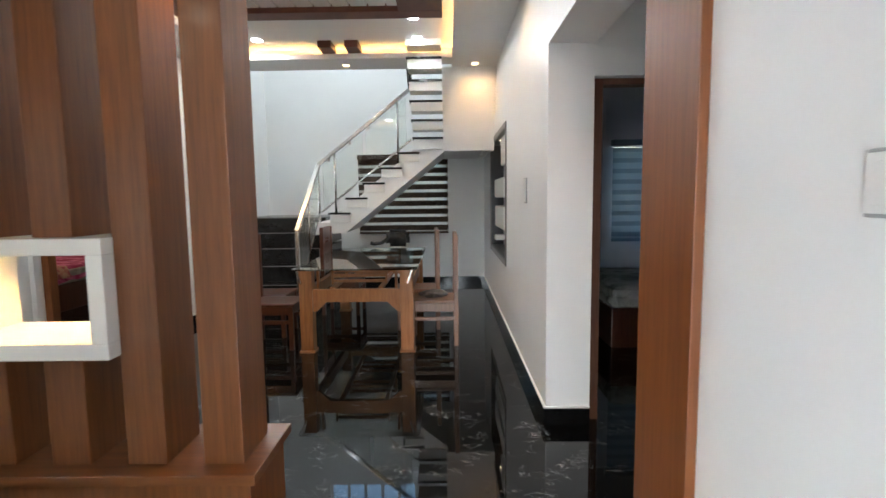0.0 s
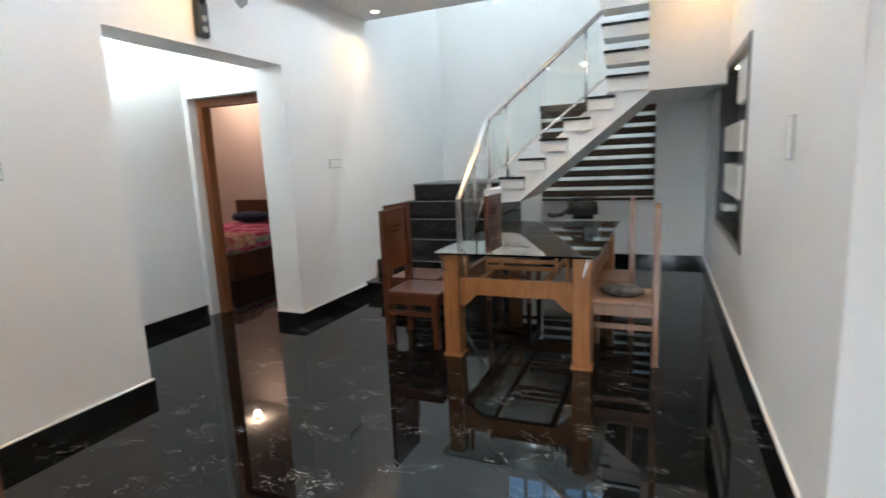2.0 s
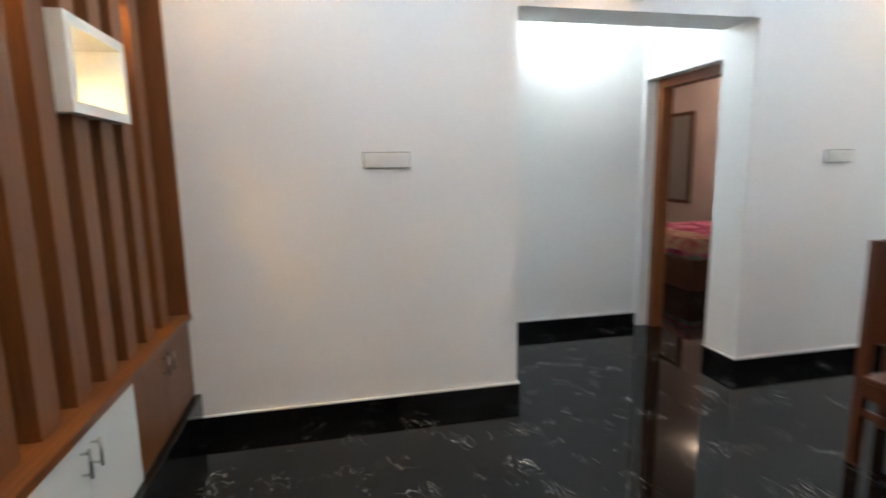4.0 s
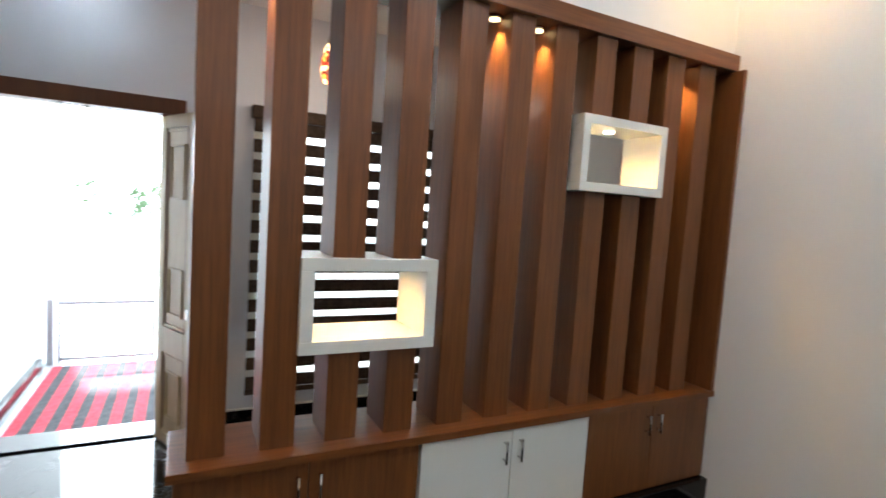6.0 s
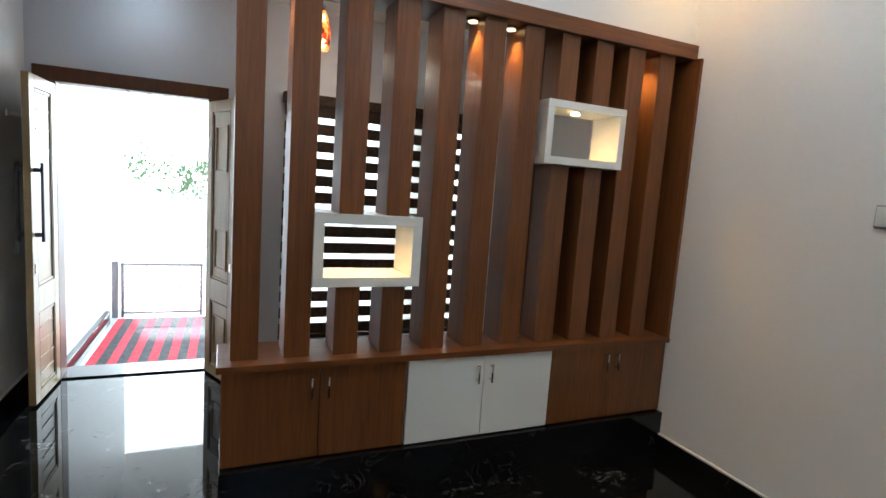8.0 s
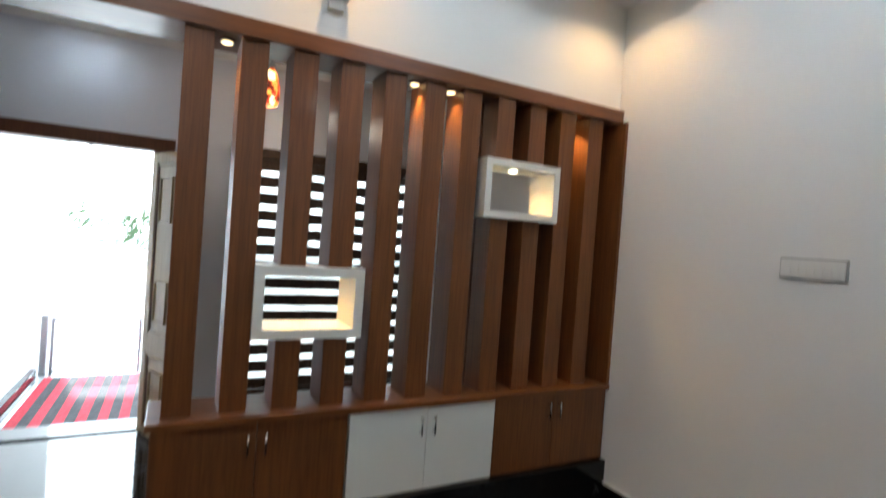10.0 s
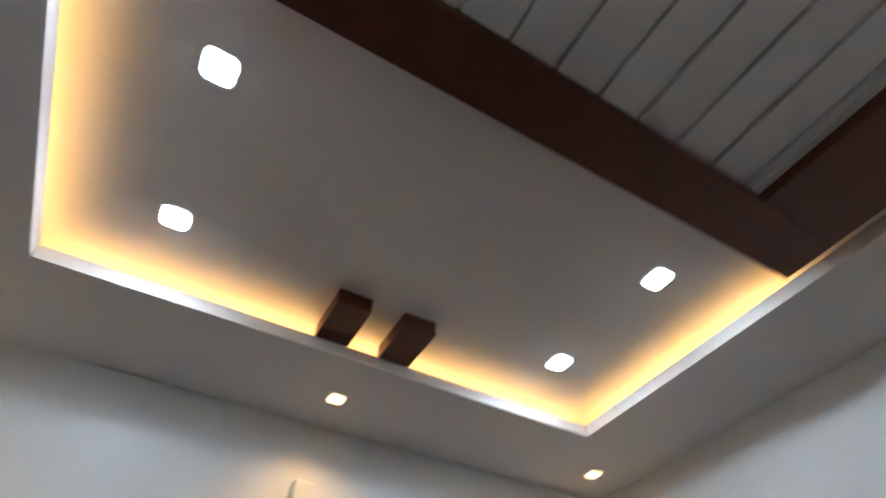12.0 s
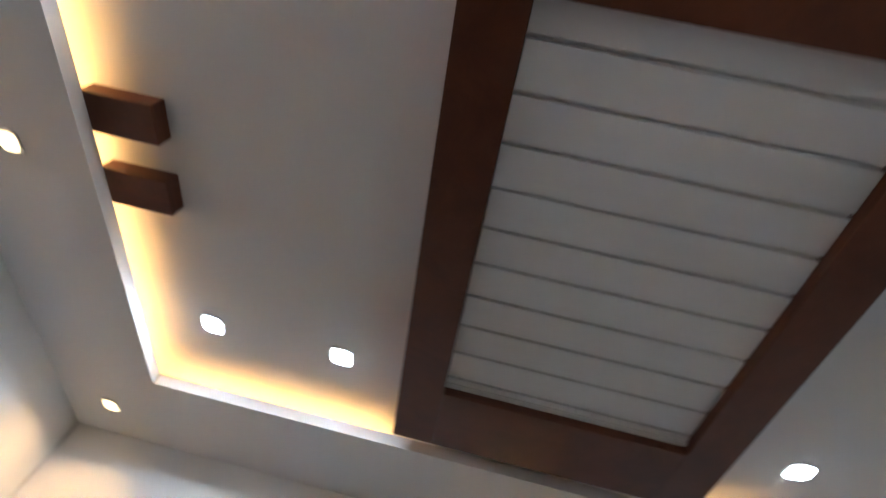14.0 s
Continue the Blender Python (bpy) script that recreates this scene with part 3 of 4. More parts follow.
def downlight(x, y, z, r, cool):
    d = thing("downlight", (x, y, z - 0.006), "rounded square recessed panel light, switched on" if cool else "small warm recessed downlight, switched on", "downlight",
              "raised ceiling lights" if cool else "border ceiling lights")
    if cool:
        rounded_plate("rim", M_WHITE_P, d, x, y, z - 0.006, z + 0.001, r + 0.008, r * 0.6)
        rounded_plate("diffuser", M_LAMP_C, d, x, y, z - 0.009, z - 0.0062, r, r * 0.55)
    else:
        rounded_plate("rim", M_WHITE_P, d, x, y, z - 0.006, z + 0.001, r + 0.007, r * 0.6)
        rounded_plate("diffuser", M_LAMP_W, d, x, y, z - 0.009, z - 0.0062, r, r * 0.6)
    return d


for x in (-1.95, -0.307):
    for y in (2.286, 2.881, 4.84, 5.44):
        downlight(x, y, UZ, 0.045, True)
        lamp("panel_lamp", "SPOT", look((x, y, UZ - 0.014), (x, y, 0)), E_PANEL, COOL, 0.05, spot=178, blend=0.3)
for x, y in ((-2.586, 1.73), (-1.136, 1.729), (0.33, 1.73), (-2.55, 3.81), (0.32, 3.81), (-2.575, 5.95), (-1.142, 5.98), (0.315, 5.98)):
    downlight(x, y, CZ, 0.036, False)
    lamp("border_lamp", "SPOT", look((x, y, CZ - 0.014), (x, y, 0)), E_SPOT, (1.0, 0.53, 0.17), 0.03, spot=132, blend=0.8)

# warm strip light hidden on the ledge round the raised middle
for x0, x1, y0, y1 in ((CX0, CX1, CY0 - 0.115, CY0 - 0.085), (CX0, CX1, CY1 + 0.085, CY1 + 0.115),
                       (CX0 - 0.115, CX0 - 0.085, CY0, 3.16), (CX0 - 0.115, CX0 - 0.085, 4.51, CY1),
                       (CX1 + 0.085, CX1 + 0.115, CY0, 3.16), (CX1 + 0.085, CX1 + 0.115, 4.51, CY1)):
    cx, cy = (x0 + x1) / 2, (y0 + y1) / 2
    ln = max(x1 - x0, y1 - y0)
    if (x1 - x0) > (y1 - y0):
        m = pose(cx, cy, CZ + 0.022, 142 if cy < 3.8 else 218, 0, 0)      # tipped towards the middle of the room
    else:
        m = pose(cx, cy, CZ + 0.022, 0, 218 if cx < -1.1 else 142, 0)
    lamp("cove_strip", "AREA", m, E_COVE * ln, WARM, (x1 - x0), (y1 - y0))

bulb = thing("wall_bulb", (-4.0, 4.10, 2.53), "bright white bulb in a wall holder in the lobby", "lamp")
lathe("holder", M_WHITE_P, bulb, (-4.0, 4.10, 2.53), [(0.045, 0.0005), (0.045, 0.012), (0.022, 0.018), (0.020, 0.055)], 18, axis="x")
lathe("bulb_glass", M_LAMP_C, bulb, (-3.945, 4.10, 2.53), [(0.018, 0.0), (0.034, 0.03), (0.036, 0.055), (0.024, 0.078), (0.006, 0.086)], 18, axis="x")
lamp("lobby_lamp", "POINT", pose(-3.83, 4.10, 2.52), E_VEST, (1, 0.97, 0.9), 0.04)
# two unseen lights added at the top of the stair well to brighten it
for x, y in ((-1.9, 7.2), (-0.6, 7.2)):
    downlight(x, y, TOP, 0.06, True)
    lamp("added_well_lamp", "SPOT", look((x, y, TOP - 0.02), (x, y, 0)), E_WELL_FILL, COOL, 0.06, spot=160, blend=0.5)
downlight(-6.3, 7.6, 2.9, 0.05, False)
lamp("bedroom_lamp", "POINT", pose(-6.3, 7.6, 2.80), E_BED, (1.0, 0.66, 0.44), 0.05)
for x, y in ((-0.03, 0.0),):
    downlight(x, y, 2.63, 0.04, True)
    lamp("living_lamp", "SPOT", look((x, y, 2.61), (x, y, 0)), E_LIVING, COOL, 0.04, spot=150, blend=0.6)


# ---------- stairs ----------
stairs = thing("staircase", (-1.6, 6.9, 0), "turning staircase, black granite treads on white steps, with a glass rail", "staircase")
RISE = 0.195
ys = [5.90, 6.17, 6.45, 6.75, 6.93, 7.18]
for i, y in enumerate(ys):
    z1 = RISE * (i + 1) - 0.03
    box("step", M_STEP, stairs, (LX + 0.002, y, 0 if i == 0 else z1 - RISE + 0.0005), (-1.72, BY - 0.002, z1 - 0.0305), 0)
    box("tread", M_STEP, stairs, (LX + 0.002, y - 0.018, z1 - 0.030), (-1.715, BY - 0.002 if i == len(ys) - 1 else ys[i + 1] + 0.03, z1), 0.005)
# pale strips that paint in the highlight along each tread edge
for i, y in enumerate(ys):
    z1 = RISE * (i + 1) - 0.03
    box("nosing_glint", M_NOSING_GLINT, stairs, (LX + 0.004, y - 0.0205, z1 - 0.012), (-1.717, y - 0.0182, z1 - 0.003), 0)
FY2, BY2, R2 = 6.55, 7.65, 0.187
for k in range(5):
    xk, zk = -1.515 + 0.223 * k, 1.215 + R2 * k
    box("step", M_WHITE_P, stairs, (xk, FY2, zk - 0.125), (xk + 0.26, BY2, zk - 0.025), 0.003)
    box("tread", M_STEP, stairs, (xk - 0.02, FY2 - 0.02, zk - 0.0245), (xk + 0.262, BY2, zk), 0.004)
prism("stringer", M_WALL, stairs, [(-1.72, 0.93), (-1.32, 0.955), (-0.06, 1.96), (-0.06, 2.06), (-0.44, 2.0), (-1.53, 1.085), (-1.72, 1.085)], "y", FY2 + 0.035, BY2 - 0.05)
box("landing", M_WALL, stairs, (-0.43, FY2, 1.99), (RX - 0.002, BY - 0.002, 2.12), 0.004)
box("tread", M_STEP, stairs, (-0.445, FY2 - 0.02, 2.1205), (RX - 0.002, BY - 0.002, 2.145), 0.004)
for j in range(1, 6):
    yj, zj = FY2 - 0.215 * j, 2.145 + R2 * j
    box("step", M_WHITE_P, stairs, (-0.43, yj, zj - 0.125), (-0.06, yj + 0.25, zj - 0.025), 0.003)
    box("tread", M_STEP, stairs, (-0.445, yj - 0.018, zj - 0.0245), (-0.06, yj + 0.25, zj), 0.004)
prism("soffit", M_WALL, stairs, [(6.10, 2.889), (6.24, 2.889), (6.55, 1.96), (6.41, 1.96)], "x", -0.058, RX - 0.002)

rail = thing("stair_railing", (-1.74, 6.0, 0.2), "steel handrail with clear glass panels along the stairs", "railing")
A, B, C = Vector((-1.76, 5.92, 1.02)), Vector((-1.66, 6.62, 1.82)), Vector((-0.46, 6.52, 2.73))
D = Vector((-0.46, 5.9, 3.27))


def flat_rail(name, a, b, w, h):
    a, b = Vector(a), Vector(b)
    bm = bmesh.new()
    add_box(bm, (-w / 2, -h / 2, 0), (w / 2, h / 2, (b - a).length))
    bmesh.ops.bevel(bm, geom=bm.edges[:], offset=0.006, segments=2, affect="EDGES")
    d = (b - a).normalized()
    side = d.cross(Vector((0, 0, 1))).normalized()
    up = side.cross(d)
    m = Matrix((side, up, d)).transposed().to_4x4()
    bmesh.ops.transform(bm, matrix=Matrix.Translation(a) @ m, verts=bm.verts)
    return part(name, bm, M_CHROME, rail)


flat_rail("handrail", A, B, 0.055, 0.04)
flat_rail("handrail", B, C, 0.055, 0.04)
flat_rail("handrail", C, D, 0.055, 0.04)
low = Vector((0, 0, -0.62))
tube("lower_rail", M_CHROME, rail, [A + Vector((0, 0.02, -0.70)), B + low, C + low], 0.012)


def pane(a, b, drop0, drop1, off):
    bm = bmesh.new()
    pts = [a + Vector((0, 0, -drop0)), b + Vector((0, 0, -drop0)), b + Vector((0, 0, -drop1)), a + Vector((0, 0, -drop1))]
    n = (b - a).cross(Vector((0, 0, 1))).normalized() * off
    v0, v1 = [bm.verts.new(p - n) for p in pts], [bm.verts.new(p + n) for p in pts]
    bm.faces.new(v0)
    bm.faces.new(v1[::-1])
    for i in range(4):
        bm.faces.new((v0[i], v1[i], v1[(i + 1) % 4], v0[(i + 1) % 4]))
    bmesh.ops.recalc_face_normals(bm, faces=bm.faces)
    p = part("glass_panel", bm, M_GLASS, rail, "clear glass panel")
    p.visible_shadow = False


pane(A.lerp(B, 0.04), A.lerp(B, 0.94), 0.06, 0.66, 0.005)
for f0, f1 in ((0.05, 0.48), (0.52, 0.95)):
    pane(B.lerp(C, f0), B.lerp(C, f1), 0.06, 0.60, 0.005)
box("newel", M_CHROME, rail, (A.x - 0.02, A.y - 0.02, 0.17), (A.x + 0.02, A.y + 0.02, A.z), 0.004)
for p, dz in ((A.lerp(B, 0.5), 0.66), (B, 0.70), (B.lerp(C, 0.18), 0.66), (B.lerp(C, 0.86), 0.66)):
    rod("baluster", M_CHROME, rail, p + Vector((0, 0, -dz - 0.12)), p, 0.014)
for f in (0.12, 0.35, 0.55):
    lathe("clamp", M_CHROME, rail, B.lerp(C, f) + Vector((0, -0.012, -0.05)), [(0.02, -0.012), (0.022, 0.0), (0.02, 0.012)], 12, axis="y")

cctv = thing("wall_camera", (0.48, 6.9, 1.93), "small white dome camera under the landing", "camera")
lathe("base", M_WHITE_P, cctv, (0.48, 6.9, 1.955), [(0.04, 0.035), (0.04, 0.012), (0.03, 0.0)])
rod("lens_body", M_WHITE_P, cctv, (0.48, 6.90, 1.945), (0.40, 6.84, 1.93), 0.022)


# ---------- dining set ----------
table = thing("dining_table", (-0.81, 5.39, 0), "light teak dining table with a sloping-edged clear glass top", "table")
TX0, TX1, TY0, TY1, TZ = -1.39, -0.285, 4.42, 6.32, 0.78
prism("glass_top", M_TABLEGLASS, table, [(TX0 + 0.03, TY0), (TX1 - 0.03, TY0), (TX1, TY0 + 0.03), (TX1, TY1 - 0.03), (TX1 - 0.03, TY1), (TX0 + 0.03, TY1), (TX0, TY1 - 0.03), (TX0, TY0 + 0.03)],
      "z", TZ - 0.012, TZ, 0.003, "clear greenish glass top")
LEG = 0.115
lx = (TX0 + 0.055, TX1 - 0.040 - LEG)
ly = (TY0 + 0.05, TY1 - 0.05 - LEG)
for x in lx:
    for y in ly:
        leg = box("leg", M_TABLE, table, (x, y, FZ + 0.022), (x + LEG, y + LEG, TZ - 0.013), 0.006)
        box("foot", M_TABLE, leg, (x - 0.012, y - 0.012, FZ), (x + LEG + 0.012, y + LEG + 0.012, FZ + 0.022), 0.004)


def apron(a, b, axis, s0, s1):
    zt, zb = 0.59, 0.475
    pts = [(a, zt), (a, zb - 0.09), (a + 0.03, zb - 0.085), (a + 0.12, zb), (b - 0.12, zb), (b - 0.03, zb - 0.085), (b, zb - 0.09), (b, zt)]
    return prism("apron", M_TABLE, table, pts, axis, s0, s1, 0.003)


for y in ly:
    apron(lx[0] + LEG, lx[1], "y", y + 0.03, y + 0.075)
for x in lx:
    apron(ly[0] + LEG, ly[1], "x", x + 0.03, x + 0.075)
# slatted rack under the glass
for x in (-1.06, -0.62):
    box("rack_rail", M_TABLE, table, (x - 0.02, ly[0] + 0.075, 0.575), (x + 0.02, ly[1] + 0.03, 0.60), 0.003)
for y in (4.72, 5.39, 6.05):
    for z in (0.615, 0.665, 0.715):
        box("rack_slat", M_TABLE, table, (-1.08, y, z), (-0.60, y + 0.02, z + 0.028), 0.003)
    for x in (-1.10, -0.60):
        box("rack_upright", M_TABLE, table, (x, y - 0.002, 0.60), (x + 0.022, y + 0.024, TZ - 0.013), 0.003)
for x in (-1.19, -0.49):
    box("glass_support", M_TABLE, table, (x, 4.53, 0.59), (x + 0.022, 4.57, TZ - 0.013), 0.003)
for x, s in ((TX0 + 0.07, 1), (TX1 - 0.07, -1)):
    prism("glass_clip", M_CHROME, table, [(x - 0.03 * s, TZ - 0.013), (x - 0.012 * s, TZ - 0.013), (x + 0.018 * s, TZ - 0.13), (x + 0.006 * s, TZ - 0.13)], "y", TY0 + 0.01, TY0 + 0.05, 0.002, "polished steel clip")


def dining_chair(material, label, solid):
    """Built at the world's origin, facing +x; the back stands at x = 0."""
    c = thing("dining_chair", (0, 0, 0), label, "chair", "chairs round the table")
    w, dp, sh, top = 0.41, 0.43, 0.43, 1.04
    h = w / 2
    box("seat", material, c, (-0.01, -h, sh - 0.028), (dp, h, sh), 0.010)
    for y in (-h, h - 0.042):
        box("rear_leg", material, c, (-0.03, y, 0), (0.012, y + 0.042, top - 0.001), 0.005)
        box("front_leg", material, c, (dp - 0.055, y, 0), (dp - 0.013, y + 0.042, sh - 0.0285), 0.005)
        box("side_rail", material, c, (0.0125, y + 0.008, sh - 0.10), (dp - 0.0555, y + 0.034, sh - 0.029), 0.003)
        box("stretcher", material, c, (0.0125, y + 0.010, 0.24), (dp - 0.0555, y + 0.032, 0.275), 0.003)
    box("front_rail", material, c, (dp - 0.045, -h + 0.0425, sh - 0.10), (dp - 0.02, h - 0.0425, sh - 0.029), 0.003)
    box("rear_rail", material, c, (-0.02, -h + 0.0425, sh - 0.10), (0.005, h - 0.0425, sh - 0.029), 0.003)
    if solid:
        bm = bmesh.new()
        a, b = -h + 0.0425, h - 0.0425
        holes = [(-0.05, 0.90), (0.0, 0.90), (0.05, 0.90), (-0.075, 0.865), (-0.025, 0.865), (0.025, 0.865)]
        cellw = 0.012
        xs = sorted({a, b, *[round(y - cellw, 4) for y, _ in holes], *[round(y + cellw, 4) for y, _ in holes]})
        zs = [sh + 0.14, 0.853, 0.877, 0.888, 0.912, top]
        for z0, z1 in zip(zs, zs[1:]):
            for y0, y1 in zip(xs, xs[1:]):
                cy, cz = (y0 + y1) / 2, (z0 + z1) / 2
                if any(abs(cy - hy) < cellw and abs(cz - hz) < cellw for hy, hz in holes):
                    continue
                add_box(bm, (-0.022, y0, z0), (0.002, y1, z1))
        bmesh.ops.remove_doubles(bm, verts=bm.verts, dist=0.0002)
        part("backrest", bm, material, c)
    else:
        for z in (0.62, 0.80, 0.97):
            box("back_slat", material, c, (-0.022, -h + 0.0425, z), (0.0, h - 0.0425, z + 0.075), 0.004)
    return c


ch = dining_chair(M_CHAIR, "reddish dark wooden dining chair with a pierced solid back", True)
ch.matrix_basis = pose(-1.84, 4.755, FZ)
copy_thing(ch, pose(-2.05, 5.20, FZ, 0, 0, -1))
copy_thing(ch, pose(-1.47, 6.15, FZ, 0, 0, -2))
ch2 = dining_chair(M_CHAIR2, "pale brown wooden dining chair with a slatted back", False)
ch2.matrix_basis = pose(0.045, 4.85, FZ, 0, 0, 180.8)
copy_thing(ch2, pose(-0.14, 5.45, FZ, 0, 0, 183))


# ---------- loose things in the hall ----------
def blob(name, material, parent, at, size, seed, amount=0.25, detail=3, label=""):
    bm = bmesh.new()
    bmesh.ops.create_icosphere(bm, subdivisions=detail, radius=1)
    for v in bm.verts:
        n = noise.noise(v.co * 1.7 + Vector((seed, seed * 2, 0)))
        v.co = v.co * (1 + amount * n)
        v.co = Vector((v.co.x * size[0], v.co.y * size[1], v.co.z * size[2])) + Vector(at)
    for f in bm.faces:
        f.smooth = True
    return part(name, bm, material, parent, label)


bag = thing("black_bag", (-0.65, 6.33, 0.8), "black cloth bag hung over a chair back", "bag")
bm = bmesh.new()
add_box(bm, (-0.79, 6.38, 0.785), (-0.50, 6.50, 1.0))
bmesh.ops.bevel(bm, geom=bm.edges[:], offset=0.045, segments=4, affect="EDGES")
bmesh.ops.subdivide_edges(bm, edges=bm.edges[:], cuts=1)
for v in bm.verts:
    v.co += Vector((0.012, 0.012, 0.010)) * noise.noise(v.co * 14)
    v.co.x += 0.02 * (1.0 - v.co.z)
for fc in bm.faces:
    fc.smooth = True
part("bag_body", bm, M_BLACK_F, bag)
tube("strap", M_BLACK_F, bag, [(-0.75, 6.43, 0.90), (-0.84, 6.41, 0.835), (-0.94, 6.40, 0.82), (-0.98, 6.41, 0.835)], 0.022)
pouch = thing("folded_cloth", (-0.15, 4.87, 0.45), "crumpled grey cloth on a chair seat", "cloth")
blob("cloth_body", M_GREY_F, pouch, (-0.16, 4.88, 0.475), (0.14, 0.13, 0.03), 9, 0.35)


def switch_plate(at, w, h, axis, face, gangs):
    """A modular switch plate on a wall; axis is the wall's normal."""
    x, y, z = at
    s = thing("switch_plate", at, "white modular switch plate on the wall", "switch", "wall switches")

    def bx(name, m, parent, u0, u1, v0, v1, d0, d1, bev):
        d0, d1 = sorted((face * d0, face * d1))
        if axis == "x":
            return box(name, m, parent, (x + d0, y + u0, z + v0), (x + d1, y + u1, z + v1), bev)
        return box(name, m, parent, (x + u0, y + d0, z + v0), (x + u1, y + d1, z + v1), bev)
    bx("plate", M_GREY_P, s, -w / 2, w / 2, -h / 2, h / 2, 0.0005, 0.010, 0.003)
    bx("cover", M_WHITE_P, s, -w / 2 + 0.006, w / 2 - 0.006, -h / 2 + 0.006, h / 2 - 0.006, 0.0102, 0.016, 0.002)
    vertical = h > w
    n = gangs
    for i in range(n):
        if vertical:
            st = (h - 0.04) / n
            bx("rocker", M_WHITE_P, s, -w / 2 + 0.018, w / 2 - 0.018, -h / 2 + 0.02 + i * st + 0.002, -h / 2 + 0.02 + (i + 1) * st - 0.002, 0.0162, 0.020, 0.002)
        else:
            st = (w - 0.04) / n
            bx("rocker", M_WHITE_P, s, -w / 2 + 0.02 + i * st + 0.002, -w / 2 + 0.02 + (i + 1) * st - 0.002, -h / 2 + 0.018, h / 2 - 0.018, 0.0162, 0.020, 0.002)


switch_plate((LX, 2.570, 1.444), 0.250, 0.088, "x", 1, 7)
switch_plate((LX, 5.478, 1.43), 0.21, 0.085, "x", 1, 5)
switch_plate((RX, 3.80, 1.434), 0.11, 0.185, "x", -1, 3)
switch_plate((RX + 0.02, 0.60, 1.405), 0.25, 0.095, "x", -1, 6)
switch_plate((RX + 0.02, -0.10, 0.94), 0.075, 0.13, "x", -1, 3)
hook = thing("wall_hook", (RX + 0.02, -0.06, 1.68), "white plastic hook rail on the wall behind the door", "hook")
box("back_plate", M_WHITE_P, hook, (RX + 0.008, -0.16, 1.665), (RX + 0.0195, 0.03, 1.70), 0.004)
for hy in (-0.12, -0.06, 0.0):
    rod("peg", M_WHITE_P, hook, (RX + 0.0085, hy, 1.68), (RX - 0.03, hy, 1.69), 0.007)

# router over the partition
router = thing("wifi_router", (-1.11, 1.46, 2.49), "small white wireless router on a wall bracket", "router")
box("router_body", M_WHITE_P, router, (-1.172, 1.4705, 2.470), (-1.082, 1.528, 2.610), 0.008)
box("front_panel", M_GREY_P, router, (-1.160, 1.5282, 2.482), (-1.094, 1.531, 2.500), 0.001)
box("bracket_shelf", M_WHITE_P, router, (-1.182, 1.4705, 2.460), (-1.074, 1.545, 2.4695), 0.003)
box("adapter", M_WHITE_P, router, (-1.165, 1.4705, 2.410), (-1.095, 1.50, 2.4595), 0.004)
box("indicator", M_RED, router, (-1.110, 1.5312, 2.488), (-1.102, 1.5316, 2.494), 0)

# wall fan above the lobby opening
fan = thing("wall_fan", (LX, 4.0, 2.45), "black and bronze wall fan with grey blades above the opening", "fan")
box("mount", M_BLACK_P, fan, (LX + 0.0005, 3.95, 2.30), (LX + 0.05, 4.05, 2.54), 0.02)
rod("arm", M_BLACK_P, fan, (LX + 0.03, 4.0, 2.52), (LX + 0.17, 3.985, 2.64), 0.025)
lathe("knob", M_GREY_P, fan, (LX + 0.05, 4.0, 2.35), [(0.022, 0), (0.018, 0.012)], 14, axis="x")
lathe("knob", M_GREY_P, fan, (LX + 0.05, 4.0, 2.42), [(0.022, 0), (0.018, 0.012)], 14, axis="x")
lathe("motor", M_BRONZE, fan, (LX + 0.20, 3.98, 2.65), [(0.03, -0.08), (0.07, -0.05), (0.075, 0.03), (0.04, 0.07)], 20, axis="x")
rod("oscillator_knob", M_BRONZE, fan, (LX + 0.17, 3.98, 2.72), (LX + 0.17, 3.98, 2.77), 0.010, "", 10, 0.014)
lathe("hub", M_BRONZE, fan, (LX + 0.29, 3.98, 2.65), [(0.035, -0.03), (0.04, 0.01), (0.015, 0.03)], 16, axis="x")
for a in range(3):
    t = a * 2 * math.pi / 3 + 1.25
    bm = bmesh.new()
    vs = []
    for r, wd, dx in ((0.03, 0.5, 0.0), (0.10, 0.62, 0.012), (0.17, 0.52, 0.012), (0.215, 0.25, 0.008)):
        for s in (-1, 1):
            an = t + s * wd / 2
            vs.append(bm.verts.new((LX + 0.29 + s * 0.016 + dx, 3.98 + r * math.cos(an), 2.65 + r * math.sin(an))))
    for i in (0, 2, 4):
        bm.faces.new((vs[i], vs[i + 1], vs[i + 3], vs[i + 2]))
    for fc in bm.faces:
        fc.smooth = True
    bmesh.ops.solidify(bm, geom=bm.faces[:], thickness=0.003)
    part("blade", bm, M_BLADE, fan)

# display niche on the right wall
niche = thing("wall_display", (RX, 6.0, NZ0), "dark framed wall niche with white shelf boxes and small lamps", "wall display")
ya, yb, za, zb, xb = NY0 + 0.051, NY1 - 0.051, NZ0 + 0.051, NZ1 - 0.051, RX + 0.168
box("back_panel", M_NICHE, niche, (xb - 0.012, ya, za), (xb, yb, zb), 0)
box("side_lining", M_NICHE, niche, (RX - 0.004, ya, za), (xb - 0.0125, ya + 0.012, zb), 0)
box("side_lining", M_NICHE, niche, (RX - 0.004, yb - 0.012, za), (xb - 0.0125, yb, zb), 0)
box("bottom_lining", M_NICHE, niche, (RX - 0.004, ya + 0.0125, za), (xb - 0.0125, yb - 0.0125, za + 0.012), 0)
box("top_lining", M_NICHE, niche, (RX - 0.004, ya + 0.0125, zb - 0.012), (xb - 0.0125, yb - 0.0125, zb), 0)
x0, x1 = RX - 0.012, RX - 0.0005
